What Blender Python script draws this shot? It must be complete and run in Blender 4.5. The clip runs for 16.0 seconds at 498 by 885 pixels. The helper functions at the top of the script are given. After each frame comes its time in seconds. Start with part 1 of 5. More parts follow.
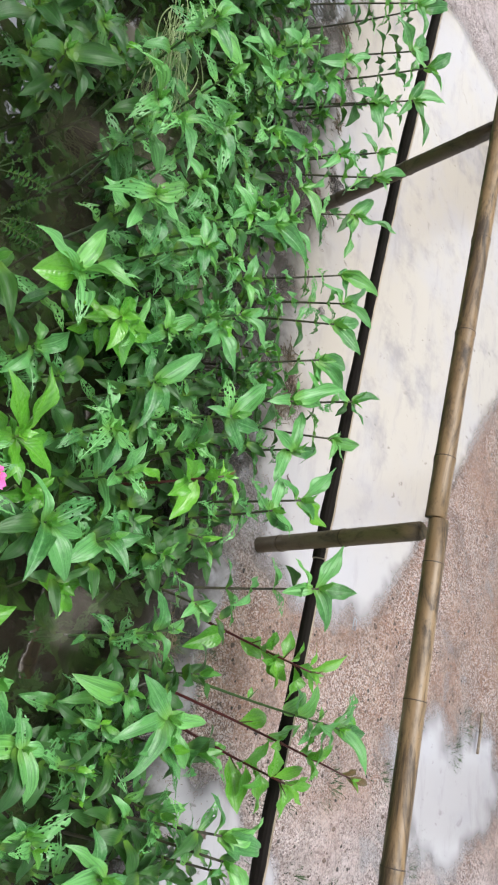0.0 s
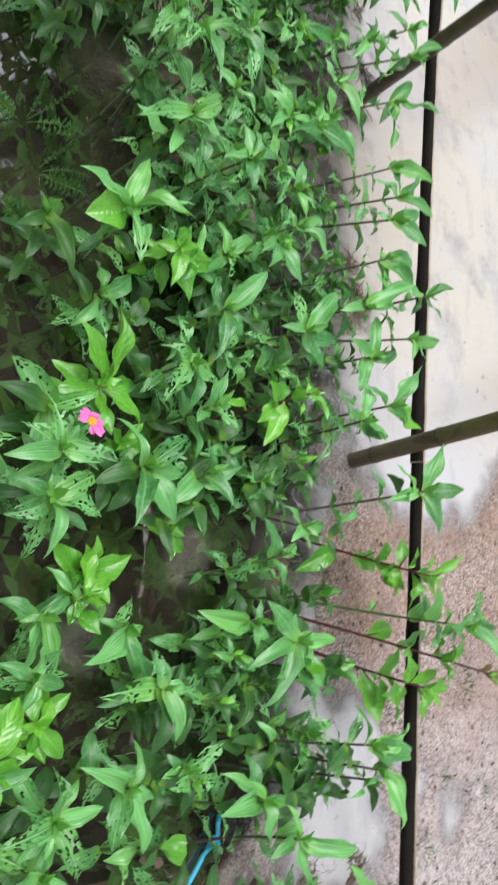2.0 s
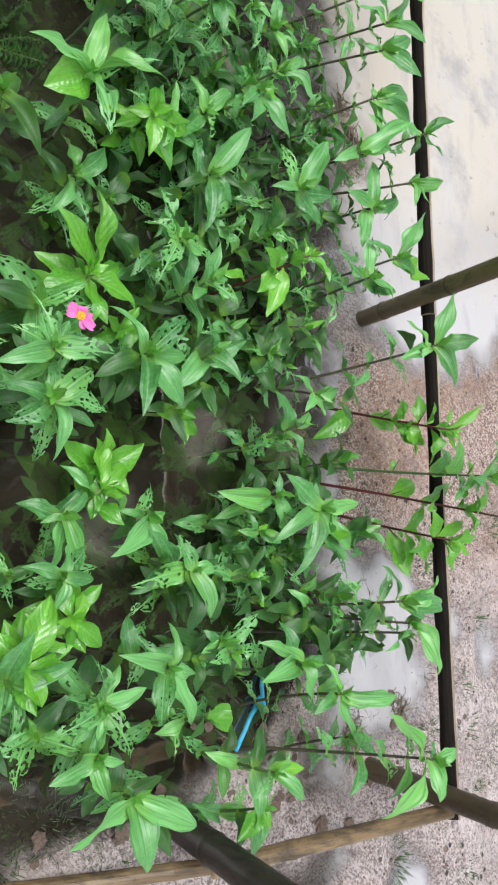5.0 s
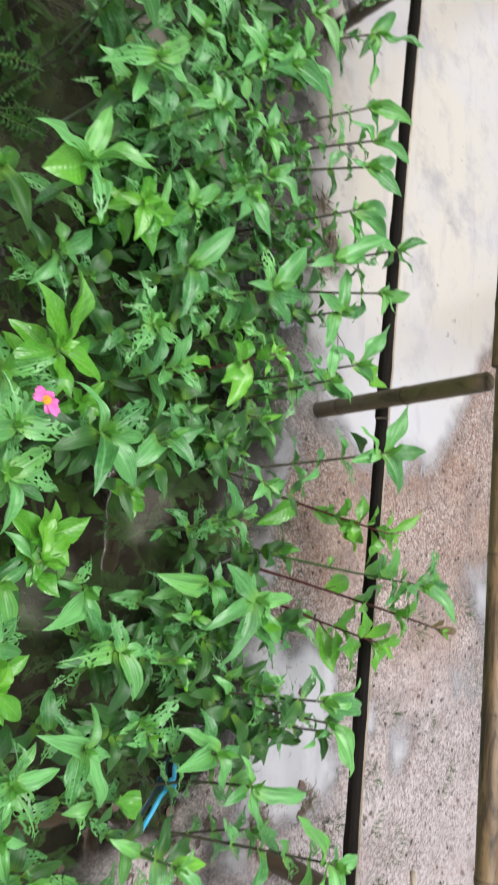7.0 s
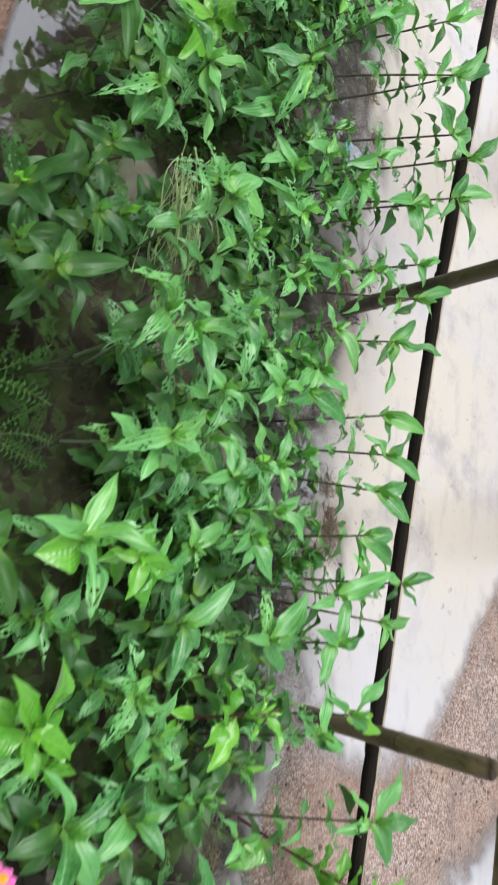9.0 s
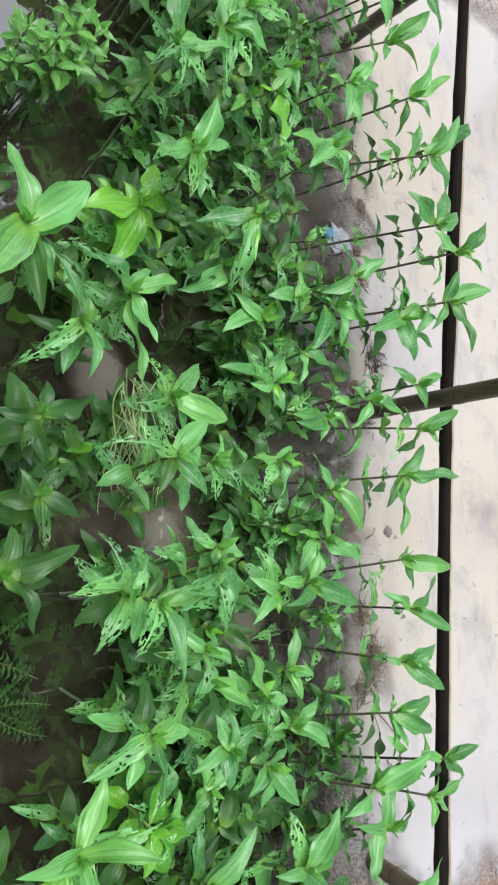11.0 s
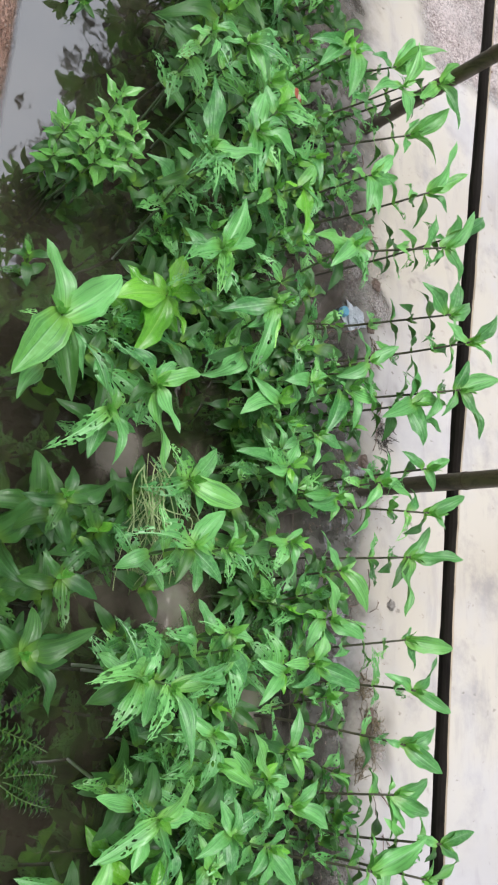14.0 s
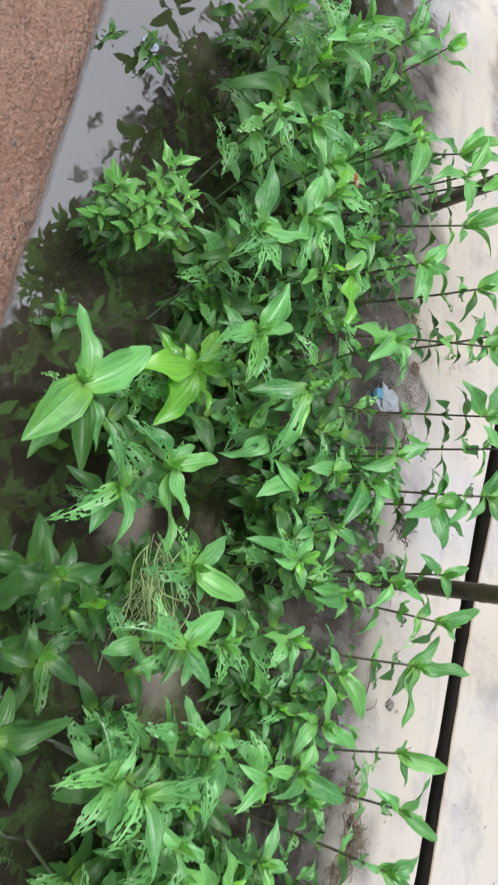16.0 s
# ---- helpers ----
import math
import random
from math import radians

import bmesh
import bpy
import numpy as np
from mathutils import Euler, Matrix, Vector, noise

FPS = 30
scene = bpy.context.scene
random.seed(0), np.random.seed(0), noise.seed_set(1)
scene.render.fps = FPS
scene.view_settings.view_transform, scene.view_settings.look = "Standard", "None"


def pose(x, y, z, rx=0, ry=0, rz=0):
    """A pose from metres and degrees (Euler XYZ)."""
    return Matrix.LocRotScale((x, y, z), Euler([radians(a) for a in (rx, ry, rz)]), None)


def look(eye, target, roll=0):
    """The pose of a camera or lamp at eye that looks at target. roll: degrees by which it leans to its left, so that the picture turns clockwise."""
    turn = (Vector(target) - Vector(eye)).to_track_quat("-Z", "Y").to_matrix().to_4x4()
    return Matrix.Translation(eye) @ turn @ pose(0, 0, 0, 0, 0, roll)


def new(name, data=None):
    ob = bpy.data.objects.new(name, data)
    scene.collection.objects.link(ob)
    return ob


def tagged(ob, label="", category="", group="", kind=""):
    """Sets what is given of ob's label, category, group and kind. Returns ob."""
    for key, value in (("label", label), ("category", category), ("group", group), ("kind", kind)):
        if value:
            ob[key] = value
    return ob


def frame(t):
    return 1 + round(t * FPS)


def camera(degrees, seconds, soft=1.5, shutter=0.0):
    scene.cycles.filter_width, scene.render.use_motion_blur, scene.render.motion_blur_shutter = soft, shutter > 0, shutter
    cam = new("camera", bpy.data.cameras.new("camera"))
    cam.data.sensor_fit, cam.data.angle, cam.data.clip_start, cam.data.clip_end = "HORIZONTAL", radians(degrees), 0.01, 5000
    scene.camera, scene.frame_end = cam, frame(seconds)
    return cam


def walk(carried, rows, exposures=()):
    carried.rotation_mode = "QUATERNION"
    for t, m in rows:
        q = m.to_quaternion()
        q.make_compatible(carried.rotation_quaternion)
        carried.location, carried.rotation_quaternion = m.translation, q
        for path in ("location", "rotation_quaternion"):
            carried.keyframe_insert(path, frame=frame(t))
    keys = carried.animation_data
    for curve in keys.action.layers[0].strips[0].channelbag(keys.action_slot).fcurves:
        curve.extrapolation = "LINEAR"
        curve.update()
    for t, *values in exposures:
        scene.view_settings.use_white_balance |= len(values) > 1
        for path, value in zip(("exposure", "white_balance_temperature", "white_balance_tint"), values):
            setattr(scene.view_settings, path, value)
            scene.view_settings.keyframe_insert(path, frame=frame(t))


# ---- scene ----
cam = camera(34.4, 16.0, soft=2.1, shutter=0.5)
PATH = [
    (0, (-0.124, -0.033, 1.301), (-0.892, 1.283, 0.006), 80.5),
    (0.5, (-0.12, -0.032, 1.29), (-0.877, 1.29, -0.006), 79.1),
    (1, (-0.105, -0.037, 1.269), (-0.843, 1.264, -0.059), 76.8),
    (1.5, (-0.092, -0.045, 1.264), (-0.79, 1.234, -0.107), 74.7),
    (2, (-0.101, -0.033, 1.238), (-0.707, 1.227, -0.192), 73.8),
    (2.5, (-0.122, -0.008, 1.213), (-0.614, 1.229, -0.28), 73.4),
    (3, (-0.133, -0.01, 1.219), (-0.558, 1.226, -0.294), 74.6),
    (5.5, (-0.129, 0.003, 1.232), (-0.375, 1.293, -0.277), 78.6),
    (6, (-0.138, -0.001, 1.238), (-0.378, 1.324, -0.241), 80.3),
    (6.5, (-0.172, -0.002, 1.248), (-0.451, 1.353, -0.197), 81.6),
    (7, (-0.201, -0.032, 1.258), (-0.586, 1.324, -0.161), 82.2),
    (7.5, (-0.22, -0.06, 1.248), (-0.719, 1.261, -0.168), 82.5),
    (8, (-0.35, -0.097, 1.244), (-0.905, 1.222, -0.153), 81.3),
    (8.5, (-0.524, -0.125, 1.234), (-1.143, 1.21, -0.121), 79.7),
    (9, (-0.648, -0.098, 1.216), (-1.276, 1.229, -0.141), 81.1),
    (9.2, (-0.72, -0.051, 1.199), (-1.359, 1.264, -0.165), 80.3),
    (11.3, (-1.169, -0.028, 1.353), (-1.616, 1.172, -0.183), 74.5),
    (11.5, (-1.174, -0.033, 1.357), (-1.621, 1.162, -0.183), 74.5),
    (12, (-1.189, -0.038, 1.362), (-1.629, 1.141, -0.193), 75.8),
    (12.5, (-1.206, -0.059, 1.366), (-1.652, 1.121, -0.186), 76.3),
    (13, (-1.22, -0.075, 1.377), (-1.692, 1.122, -0.154), 76.0),
    (13.5, (-1.228, -0.082, 1.383), (-1.732, 1.122, -0.133), 75.5),
    (14, (-1.224, -0.092, 1.38), (-1.764, 1.097, -0.134), 74.4),
    (14.5, (-1.223, -0.095, 1.372), (-1.772, 1.071, -0.158), 75.3),
    (15, (-1.253, -0.109, 1.375), (-1.821, 1.055, -0.149), 76.9),
    (15.5, (-1.281, -0.11, 1.373), (-1.876, 1.044, -0.149), 78.1),
    (16, (-1.334, -0.072, 1.359), (-1.943, 1.046, -0.183), 78.6),
]
walk(cam, [(t, look(eye, target, roll)) for t, eye, target, roll in PATH], exposures=[(0.0, 1.13), (16.0, 1.13)])

# ---- daylight: overcast ----
world = bpy.data.worlds.new("overcast_sky")
scene.world = world
world.use_nodes = True
wn, wl = world.node_tree.nodes, world.node_tree.links
sky = wn.new("ShaderNodeTexSky")
sky.sky_type = 'NISHITA'
sky.sun_disc = False
sky.sun_elevation, sky.sun_rotation = radians(75), radians(209)
sky.dust_density, sky.air_density = 0.6, 1.0
hsv = wn.new("ShaderNodeHueSaturation")
hsv.inputs["Saturation"].default_value = 0.22
wl.new(sky.outputs[0], hsv.inputs["Color"])
wl.new(hsv.outputs[0], wn["Background"].inputs["Color"])
wn["Background"].inputs["Strength"].default_value = 0.15
sun = new("sun", bpy.data.lights.new("sun", 'SUN'))
sun.data.energy, sun.data.angle, sun.data.color = 1.75, radians(40), (1.0, 0.99, 0.96)
sun.matrix_world = look((-0.5, -0.9, 4.0), (0, 0, 0))


# ---- node helpers ----
class Mat:
    """A small wrapper for building procedural node materials."""

    def __init__(self, name):
        self.m = bpy.data.materials.new(name)
        self.m.use_nodes = True
        self.t = self.m.node_tree
        self.bsdf = self.t.nodes["Principled BSDF"]
        self.out = self.t.nodes["Material Output"]
        self.tc = self.t.nodes.new("ShaderNodeTexCoord")

    def node(self, kind, **ins):
        n = self.t.nodes.new(kind)
        for k, v in ins.items():
            self.put(n.inputs[k.replace("_", " ")], v)
        return n

    def put(self, sock, v):
        if isinstance(v, bpy.types.NodeSocket):
            self.t.links.new(v, sock)
        else:
            sock.default_value = v

    def co(self, scale=(1, 1, 1), which="Object"):
        n = self.node("ShaderNodeMapping")
        self.t.links.new(self.tc.outputs[which], n.inputs["Vector"])
        n.inputs["Scale"].default_value = scale
        return n.outputs[0]

    def noise(self, scale, detail=4.0, rough=0.55, vec=None, dist=0.0):
        n = self.node("ShaderNodeTexNoise", Scale=scale, Detail=detail, Roughness=rough, Distortion=dist)
        if vec is not None:
            self.t.links.new(vec, n.inputs["Vector"])
        return n.outputs["Fac"]

    def ramp(self, fac, a, b, lo=0.0, hi=1.0):
        n = self.node("ShaderNodeMapRange")
        self.put(n.inputs[0], fac)
        for k, v in zip((1, 2, 3, 4), (a, b, lo, hi)):
            self.put(n.inputs[k], v)
        n.interpolation_type = 'SMOOTHSTEP'
        return n.outputs[0]

    def mix(self, fac, a, b, blend='MIX'):
        n = self.t.nodes.new("ShaderNodeMix")
        n.data_type, n.blend_type = 'RGBA', blend
        self.put(n.inputs[0], fac)
        for sock, v in ((n.inputs[6], a), (n.inputs[7], b)):
            self.put(sock, (*v, 1.0) if isinstance(v, tuple) and len(v) == 3 else v)
        return n.outputs[2]

    def math(self, op, a, b=0.0, c=0.0):
        n = self.t.nodes.new("ShaderNodeMath")
        n.operation = op
        for sock, v in zip(n.inputs, (a, b, c)):
            self.put(sock, v)
        return n.outputs[0]

    def xyz(self, vec):
        n = self.node("ShaderNodeSeparateXYZ")
        self.t.links.new(vec, n.inputs[0])
        return n.outputs

    def random(self):
        return self.t.nodes.new("ShaderNodeObjectInfo").outputs["Random"]

    def bump(self, h, strength, dist=0.01):
        n = self.node("ShaderNodeBump", Height=h, Strength=strength, Distance=dist)
        self.t.links.new(n.outputs[0], self.bsdf.inputs["Normal"])
        return n.outputs[0]

    def set(self, **ins):
        for k, v in ins.items():
            if isinstance(v, tuple) and len(v) == 3:
                v = (*v, 1.0)
            self.put(self.bsdf.inputs[k.replace("_", " ")], v)
        return self


def leaf_material(name, dark, light, vein, pinnate=False, rough=0.50, through_light=0.36, gloss=1.0):
    m = Mat(name)
    u, v, _ = m.xyz(m.tc.outputs["UV"])
    av = m.math('ABSOLUTE', v)
    rnd = m.random()
    if pinnate:
        wave = m.math('SINE', m.math('MULTIPLY', m.math('SUBTRACT', m.math('MULTIPLY', u, 9.0), m.math('MULTIPLY', av, 2.6)), math.pi))
    else:
        wave = m.math('SINE', m.math('MULTIPLY', v, 2.4 * math.pi))
    ridge = m.math('ABSOLUTE', wave)
    hair = m.math('ABSOLUTE', m.math('SINE', m.math('MULTIPLY', v, 7.2 * math.pi))) if not pinnate else ridge
    lines = m.math('MAXIMUM', m.ramp(ridge, 0.0, 0.2, 1.0, 0.0), m.ramp(hair, 0.0, 0.25, 0.35, 0.0))
    mid = m.ramp(av, 0.0, 0.07, 1.0, 0.0)
    veins = m.math('MAXIMUM', m.math('MULTIPLY', lines, 0.55), mid)
    lane = m.node("ShaderNodeCombineXYZ", X=m.math('MULTIPLY', u, 1.3), Y=m.math('MULTIPLY', v, 6.5), Z=m.math('MULTIPLY', rnd, 90.0))
    streak = m.noise(1.0, 4.0, 0.6, lane.outputs[0], 0.3)
    base = m.mix(rnd, dark, light)
    blot = m.noise(14.0, 3.0, 0.6, m.co((1, 1, 1)))
    warm = m.math('FRACT', m.math('MULTIPLY', rnd, 7.31))
    base = m.mix(m.ramp(warm, 0.62, 1.0, 0.0, 0.5), base, (light[0] * 1.15, light[1] * 1.03, light[2] * 0.55))
    base = m.mix(m.ramp(blot, 0.38, 0.7, 0.0, 0.45), base, light)
    # streaky sheen and darker grooves between veins put into the leaf colour
    base = m.mix(m.ramp(streak, 0.46, 0.62, 0.0, 0.6), base, tuple(0.8 * d for d in dark))
    spots = m.ramp(m.noise(60.0, 2.0, 0.6, m.co((1, 1, 1))), 0.66, 0.74, 0.0, 0.5)
    base = m.mix(spots, base, (0.22, 0.20, 0.07))
    base = m.mix(m.ramp(u, 0.0, 0.32, 0.45, 0.0), base, (0.26, 0.50, 0.05))
    col = m.mix(m.math('MULTIPLY', veins, 0.5), base, vein)
    m.set(Base_Color=col, Roughness=m.math('ADD', m.ramp(blot, 0.2, 0.8, rough - 0.12, rough + 0.05), m.ramp(streak, 0.35, 0.65, -0.07, 0.12)), IOR=1.5)
    m.bsdf.inputs["Specular IOR Level"].default_value = gloss
    m.bump(m.math('ADD', m.math('SUBTRACT', m.math('MULTIPLY', ridge, 0.7), m.math('MULTIPLY', mid, 0.6)), m.math('ADD', m.math('MULTIPLY', hair, 0.18), m.math('ADD', m.math('MULTIPLY', blot, 0.5), m.math('MULTIPLY', streak, 0.8)))), 0.13, 0.05)
    tr = m.node("ShaderNodeBsdfTranslucent")
    m.put(tr.inputs["Color"], m.mix(0.4, col, (0.22, 0.52, 0.07)))
    mx = m.node("ShaderNodeMixShader")
    mx.inputs[0].default_value = through_light
    m.t.links.new(m.bsdf.outputs[0], mx.inputs[1])
    m.t.links.new(tr.outputs[0], mx.inputs[2])
    m.t.links.new(mx.outputs[0], m.out.inputs["Surface"])
    return m.m


def plain_material(name, a, b, rough=0.6, scale=30.0, bump=0.15, stretch=(1, 1, 1), metallic=0.0):
    m = Mat(name)
    f = m.noise(scale, 5.0, 0.6, m.co(stretch))
    g = m.noise(scale * 0.18, 3.0, 0.6, m.co(stretch))
    col = m.mix(m.ramp(f, 0.3, 0.7), a, b)
    col = m.mix(m.ramp(g, 0.35, 0.7, 0.0, 0.5), col, tuple(x * 0.6 for x in a))
    m.set(Base_Color=col, Roughness=m.ramp(f, 0.2, 0.8, rough - 0.12, rough + 0.12), Metallic=metallic)
    m.bump(f, bump, 0.004)
    return m.m


def bamboo_material(name, tan, brown, black, cover, dull=0.0):
    """Weathered culm: streaks along its length (local z), blotchy stains, mildew specks."""
    m = Mat(name)
    long = m.noise(22.0, 4.0, 0.6, m.co((1, 1, 0.10)))
    sect = m.noise(6.0, 5.0, 0.7, m.co((4.0, 4.0, 1.0)), 0.8)
    patch = m.noise(30.0, 5.0, 0.7, m.co((1.0, 1.0, 0.45)), 0.5)
    fine = m.noise(190.0, 4.0, 0.65, m.co((1, 1, 0.35)))
    col = m.mix(m.ramp(long, 0.35, 0.68), tan, brown)
    col = m.mix(m.ramp(patch, 0.50, 0.66, 0.0, 0.6), col, tuple(0.55 * b + 0.45 * k for b, k in zip(brown, black)))
    col = m.mix(m.ramp(sect, cover, cover + 0.20, 0.0, 0.92), col, black)
    col = m.mix(m.ramp(fine, 0.58, 0.70, 0.0, 0.5), col, black)
    m.set(Base_Color=col, Roughness=m.ramp(sect, 0.3, 0.7, 0.36 + dull, 0.60 + dull))
    m.bsdf.inputs["Specular IOR Level"].default_value = 0.5 - dull
    m.bump(m.math('ADD', fine, m.math('ADD', m.math('MULTIPLY', long, 0.8), m.math('MULTIPLY', patch, 0.6))), 0.25, 0.003)
    return m.m


zinnia_green = leaf_material("zinnia_leaf", (0.032, 0.178, 0.042), (0.195, 0.550, 0.160), (0.31, 0.61, 0.28), rough=0.44, through_light=0.30, gloss=0.85)
# darker copy of zinnia_green: shade put into the colour of low and near-bank leaves
zinnia_shaded = leaf_material("zinnia_leaf_shaded", (0.017, 0.078, 0.018), (0.048, 0.150, 0.034), (0.065, 0.18, 0.05), rough=0.48, through_light=0.22, gloss=0.55)
tip_green = leaf_material("tip_leaf", (0.085, 0.31, 0.05), (0.16, 0.45, 0.08), (0.32, 0.55, 0.16), rough=0.38, through_light=0.35)
young_green = leaf_material("young_leaf", (0.12, 0.42, 0.035), (0.21, 0.58, 0.055), (0.38, 0.62, 0.15), rough=0.38, through_light=0.35)
balsam_green = leaf_material("broad_leaf", (0.075, 0.33, 0.025), (0.17, 0.50, 0.05), (0.28, 0.58, 0.12), pinnate=True, rough=0.36, through_light=0.32)
basil_green = leaf_material("small_leaf", (0.06, 0.25, 0.04), (0.17, 0.46, 0.10), (0.30, 0.55, 0.18), pinnate=True, rough=0.40, through_light=0.28)
rust_leaf = leaf_material("reddish_leaf", (0.10, 0.05, 0.02), (0.20, 0.10, 0.03), (0.30, 0.16, 0.06), pinnate=True, rough=0.42, through_light=0.3)
stem_green = plain_material("green_stem", (0.05, 0.10, 0.035), (0.09, 0.17, 0.05), 0.5, 60.0)
stem_dark = plain_material("dark_stem", (0.035, 0.03, 0.022), (0.07, 0.07, 0.035), 0.6, 60.0)
stem_pale = plain_material("pale_green_stem", (0.20, 0.34, 0.08), (0.28, 0.42, 0.13), 0.45, 60.0)
stem_red = plain_material("crimson_stem", (0.05, 0.010, 0.011), (0.10, 0.018, 0.018), 0.45, 60.0)
straw = plain_material("dry_straw", (0.40, 0.31, 0.25), (0.60, 0.50, 0.43), 0.8, 50.0)
petal_pink = plain_material("magenta_petal", (0.62, 0.08, 0.36), (0.78, 0.20, 0.52), 0.55, 40.0)
petal_dry = plain_material("withered_petal", (0.20, 0.03, 0.02), (0.36, 0.10, 0.05), 0.7, 60.0)
pollen = plain_material("yellow_florets", (0.75, 0.38, 0.02), (0.85, 0.55, 0.06), 0.7, 90.0)
twine_blue = plain_material("blue_nylon", (0.02, 0.32, 0.55), (0.05, 0.45, 0.70), 0.4, 80.0)
culm_tan = bamboo_material("tan_bamboo", (0.27, 0.185, 0.10), (0.14, 0.09, 0.045), (0.035, 0.024, 0.016), 0.42)
culm_brown = bamboo_material("brown_bamboo", (0.155, 0.118, 0.058), (0.080, 0.056, 0.028), (0.016, 0.012, 0.008), 0.52)
culm_dark = bamboo_material("dark_bamboo", (0.085, 0.062, 0.036), (0.045, 0.032, 0.018), (0.014, 0.010, 0.008), 0.48)
culm_black = bamboo_material("black_bamboo", (0.014, 0.011, 0.009), (0.009, 0.007, 0.006), (0.005, 0.004, 0.004), 0.50, 0.35)
node_dark = plain_material("dark_bamboo_node", (0.035, 0.024, 0.016), (0.09, 0.06, 0.04), 0.6, 60.0)
culm_sooty = bamboo_material("sooty_bamboo", (0.040, 0.032, 0.025), (0.022, 0.018, 0.014), (0.010, 0.008, 0.007), 0.50, 0.05)
culm_split = bamboo_material("split_bamboo_wood", (0.50, 0.39, 0.25), (0.32, 0.22, 0.12), (0.13, 0.08, 0.045), 0.50)
culm_pith = bamboo_material("grey_bamboo_edge", (0.40, 0.33, 0.25), (0.22, 0.17, 0.12), (0.07, 0.055, 0.04), 0.54)
stone_grey = plain_material("wet_stone", (0.16, 0.14, 0.13), (0.34, 0.31, 0.29), 0.5, 25.0, 0.4)
clod_brown = plain_material("mud_clod", (0.09, 0.062, 0.050), (0.24, 0.165, 0.135), 0.6, 30.0, 0.5)
plastic_white = plain_material("cloudy_plastic", (0.34, 0.37, 0.43), (0.50, 0.53, 0.58), 0.3, 20.0, 0.2)


def soil_material():
    m = Mat("wet_sandy_soil")
    co = m.co()
    big = m.noise(1.6, 5.0, 0.6, co)
    mid = m.noise(9.0, 5.0, 0.65, co)
    fine = m.noise(120.0, 4.0, 0.7, co)
    fibre = m.noise(150.0, 3.0, 0.6, m.co((1.0, 0.22, 1)), 1.5)
    fibre2 = m.noise(150.0, 3.0, 0.6, m.co((0.22, 1.0, 1)), 1.5)
    x, y, z = m.xyz(co)
    bank = m.ramp(m.math('ADD', y, m.math('MULTIPLY', big, 0.2)), 0.40, 0.52, 1.0, 0.0)
    red = m.mix(m.ramp(mid, 0.3, 0.7), (0.46, 0.26, 0.18), (0.62, 0.42, 0.33))
    grey = m.mix(m.ramp(mid, 0.3, 0.7), (0.62, 0.50, 0.49), (0.86, 0.75, 0.755))
    east = m.ramp(m.math('ADD', x, m.math('MULTIPLY', big, 1.4)), 0.2, 0.9, 0.0, 1.0)
    east = m.math('MAXIMUM', east, m.ramp(x, -3.2, -2.6, 1.0, 0.0))
    col = m.mix(east, red, grey)
    col = m.mix(m.math('MULTIPLY', m.ramp(y, 1.47, 1.60, 1.0, 0.0), m.ramp(x, -0.75, -0.5, 1.0, 0.0)), col, m.mix(m.ramp(mid, 0.3, 0.7), (0.48, 0.44, 0.435), (0.72, 0.68, 0.68)))
    col = m.mix(bank, col, m.mix(m.ramp(mid, 0.3, 0.7), (0.285, 0.145, 0.10), (0.39, 0.225, 0.165)))
    col = m.mix(m.ramp(fibre, 0.56, 0.64, 0.0, m.ramp(bank, 0.0, 1.0, 0.45, 0.15)), col, (0.70, 0.58, 0.52))
    col = m.mix(m.ramp(fibre2, 0.57, 0.65, 0.0, m.ramp(bank, 0.0, 1.0, 0.4, 0.12)), col, (0.72, 0.63, 0.58))
    col = m.mix(m.ramp(fine, 0.56, 0.66, 0.0, 0.36), col, (0.11, 0.07, 0.06))
    lumps = m.noise(48.0, 5.0, 0.7, co)
    col = m.mix(m.ramp(lumps, 0.54, 0.64, 0.0, 0.42), col, m.mix(bank, (0.20, 0.135, 0.115), (0.19, 0.085, 0.055)))
    vor = m.node("ShaderNodeTexVoronoi", Scale=95.0)
    m.put(vor.inputs["Vector"], m.co((1, 1, 0.3)))
    crumb = vor.outputs["Distance"]
    patch = m.noise(13.0, 5.0, 0.7, m.co((1, 1, 1)))
    col = m.mix(m.ramp(patch, 0.52, 0.66, 0.0, 0.28), col, m.mix(bank, (0.235, 0.150, 0.120), (0.20, 0.09, 0.06)))
    # crevices between crumbs: their shade is put into the colour
    col = m.mix(m.ramp(crumb, 0.50, 0.85, 0.0, 0.30), col, (0.10, 0.065, 0.055))
    grit = m.node("ShaderNodeTexVoronoi", Scale=290.0)
    m.put(grit.inputs["Vector"], m.co((1, 1, 0.4)))
    grain = grit.outputs["Color"]
    rough_ground = m.math('MULTIPLY', m.ramp(m.noise(3.0, 3.0, 0.5, co), 0.35, 0.6, 0.35, 1.0), m.ramp(bank, 0.0, 1.0, 1.0, 0.12))
    # dark cells carry the small shadows of gritty relief in the colour
    col = m.mix(m.math('MULTIPLY', m.ramp(grain, 0.46, 0.28, 0.0, 0.60), rough_ground), col, (0.10, 0.062, 0.052))
    col = m.mix(m.math('MULTIPLY', m.ramp(grain, 0.53, 0.70, 0.0, 0.7), rough_ground), col, (0.92, 0.83, 0.82))
    stain = m.noise(5.5, 5.0, 0.7, m.co((1, 1, 0)), 0.6)
    col = m.mix(m.math('MULTIPLY', m.ramp(stain, 0.52, 0.66, 0.0, m.ramp(x, -0.4, 0.1, 0.42, 0.22)), m.ramp(bank, 0.0, 1.0, 1.0, 0.3)), col, (0.20, 0.155, 0.14))
    clump = m.noise(26.0, 5.0, 0.75, m.co((1, 1, 0)), 0.8)
    col = m.mix(m.ramp(clump, 0.59, 0.67, 0.0, 0.65), col, (0.10, 0.07, 0.06))
    damp = m.ramp(z, 0.0, 0.012, 1.0, 0.0)
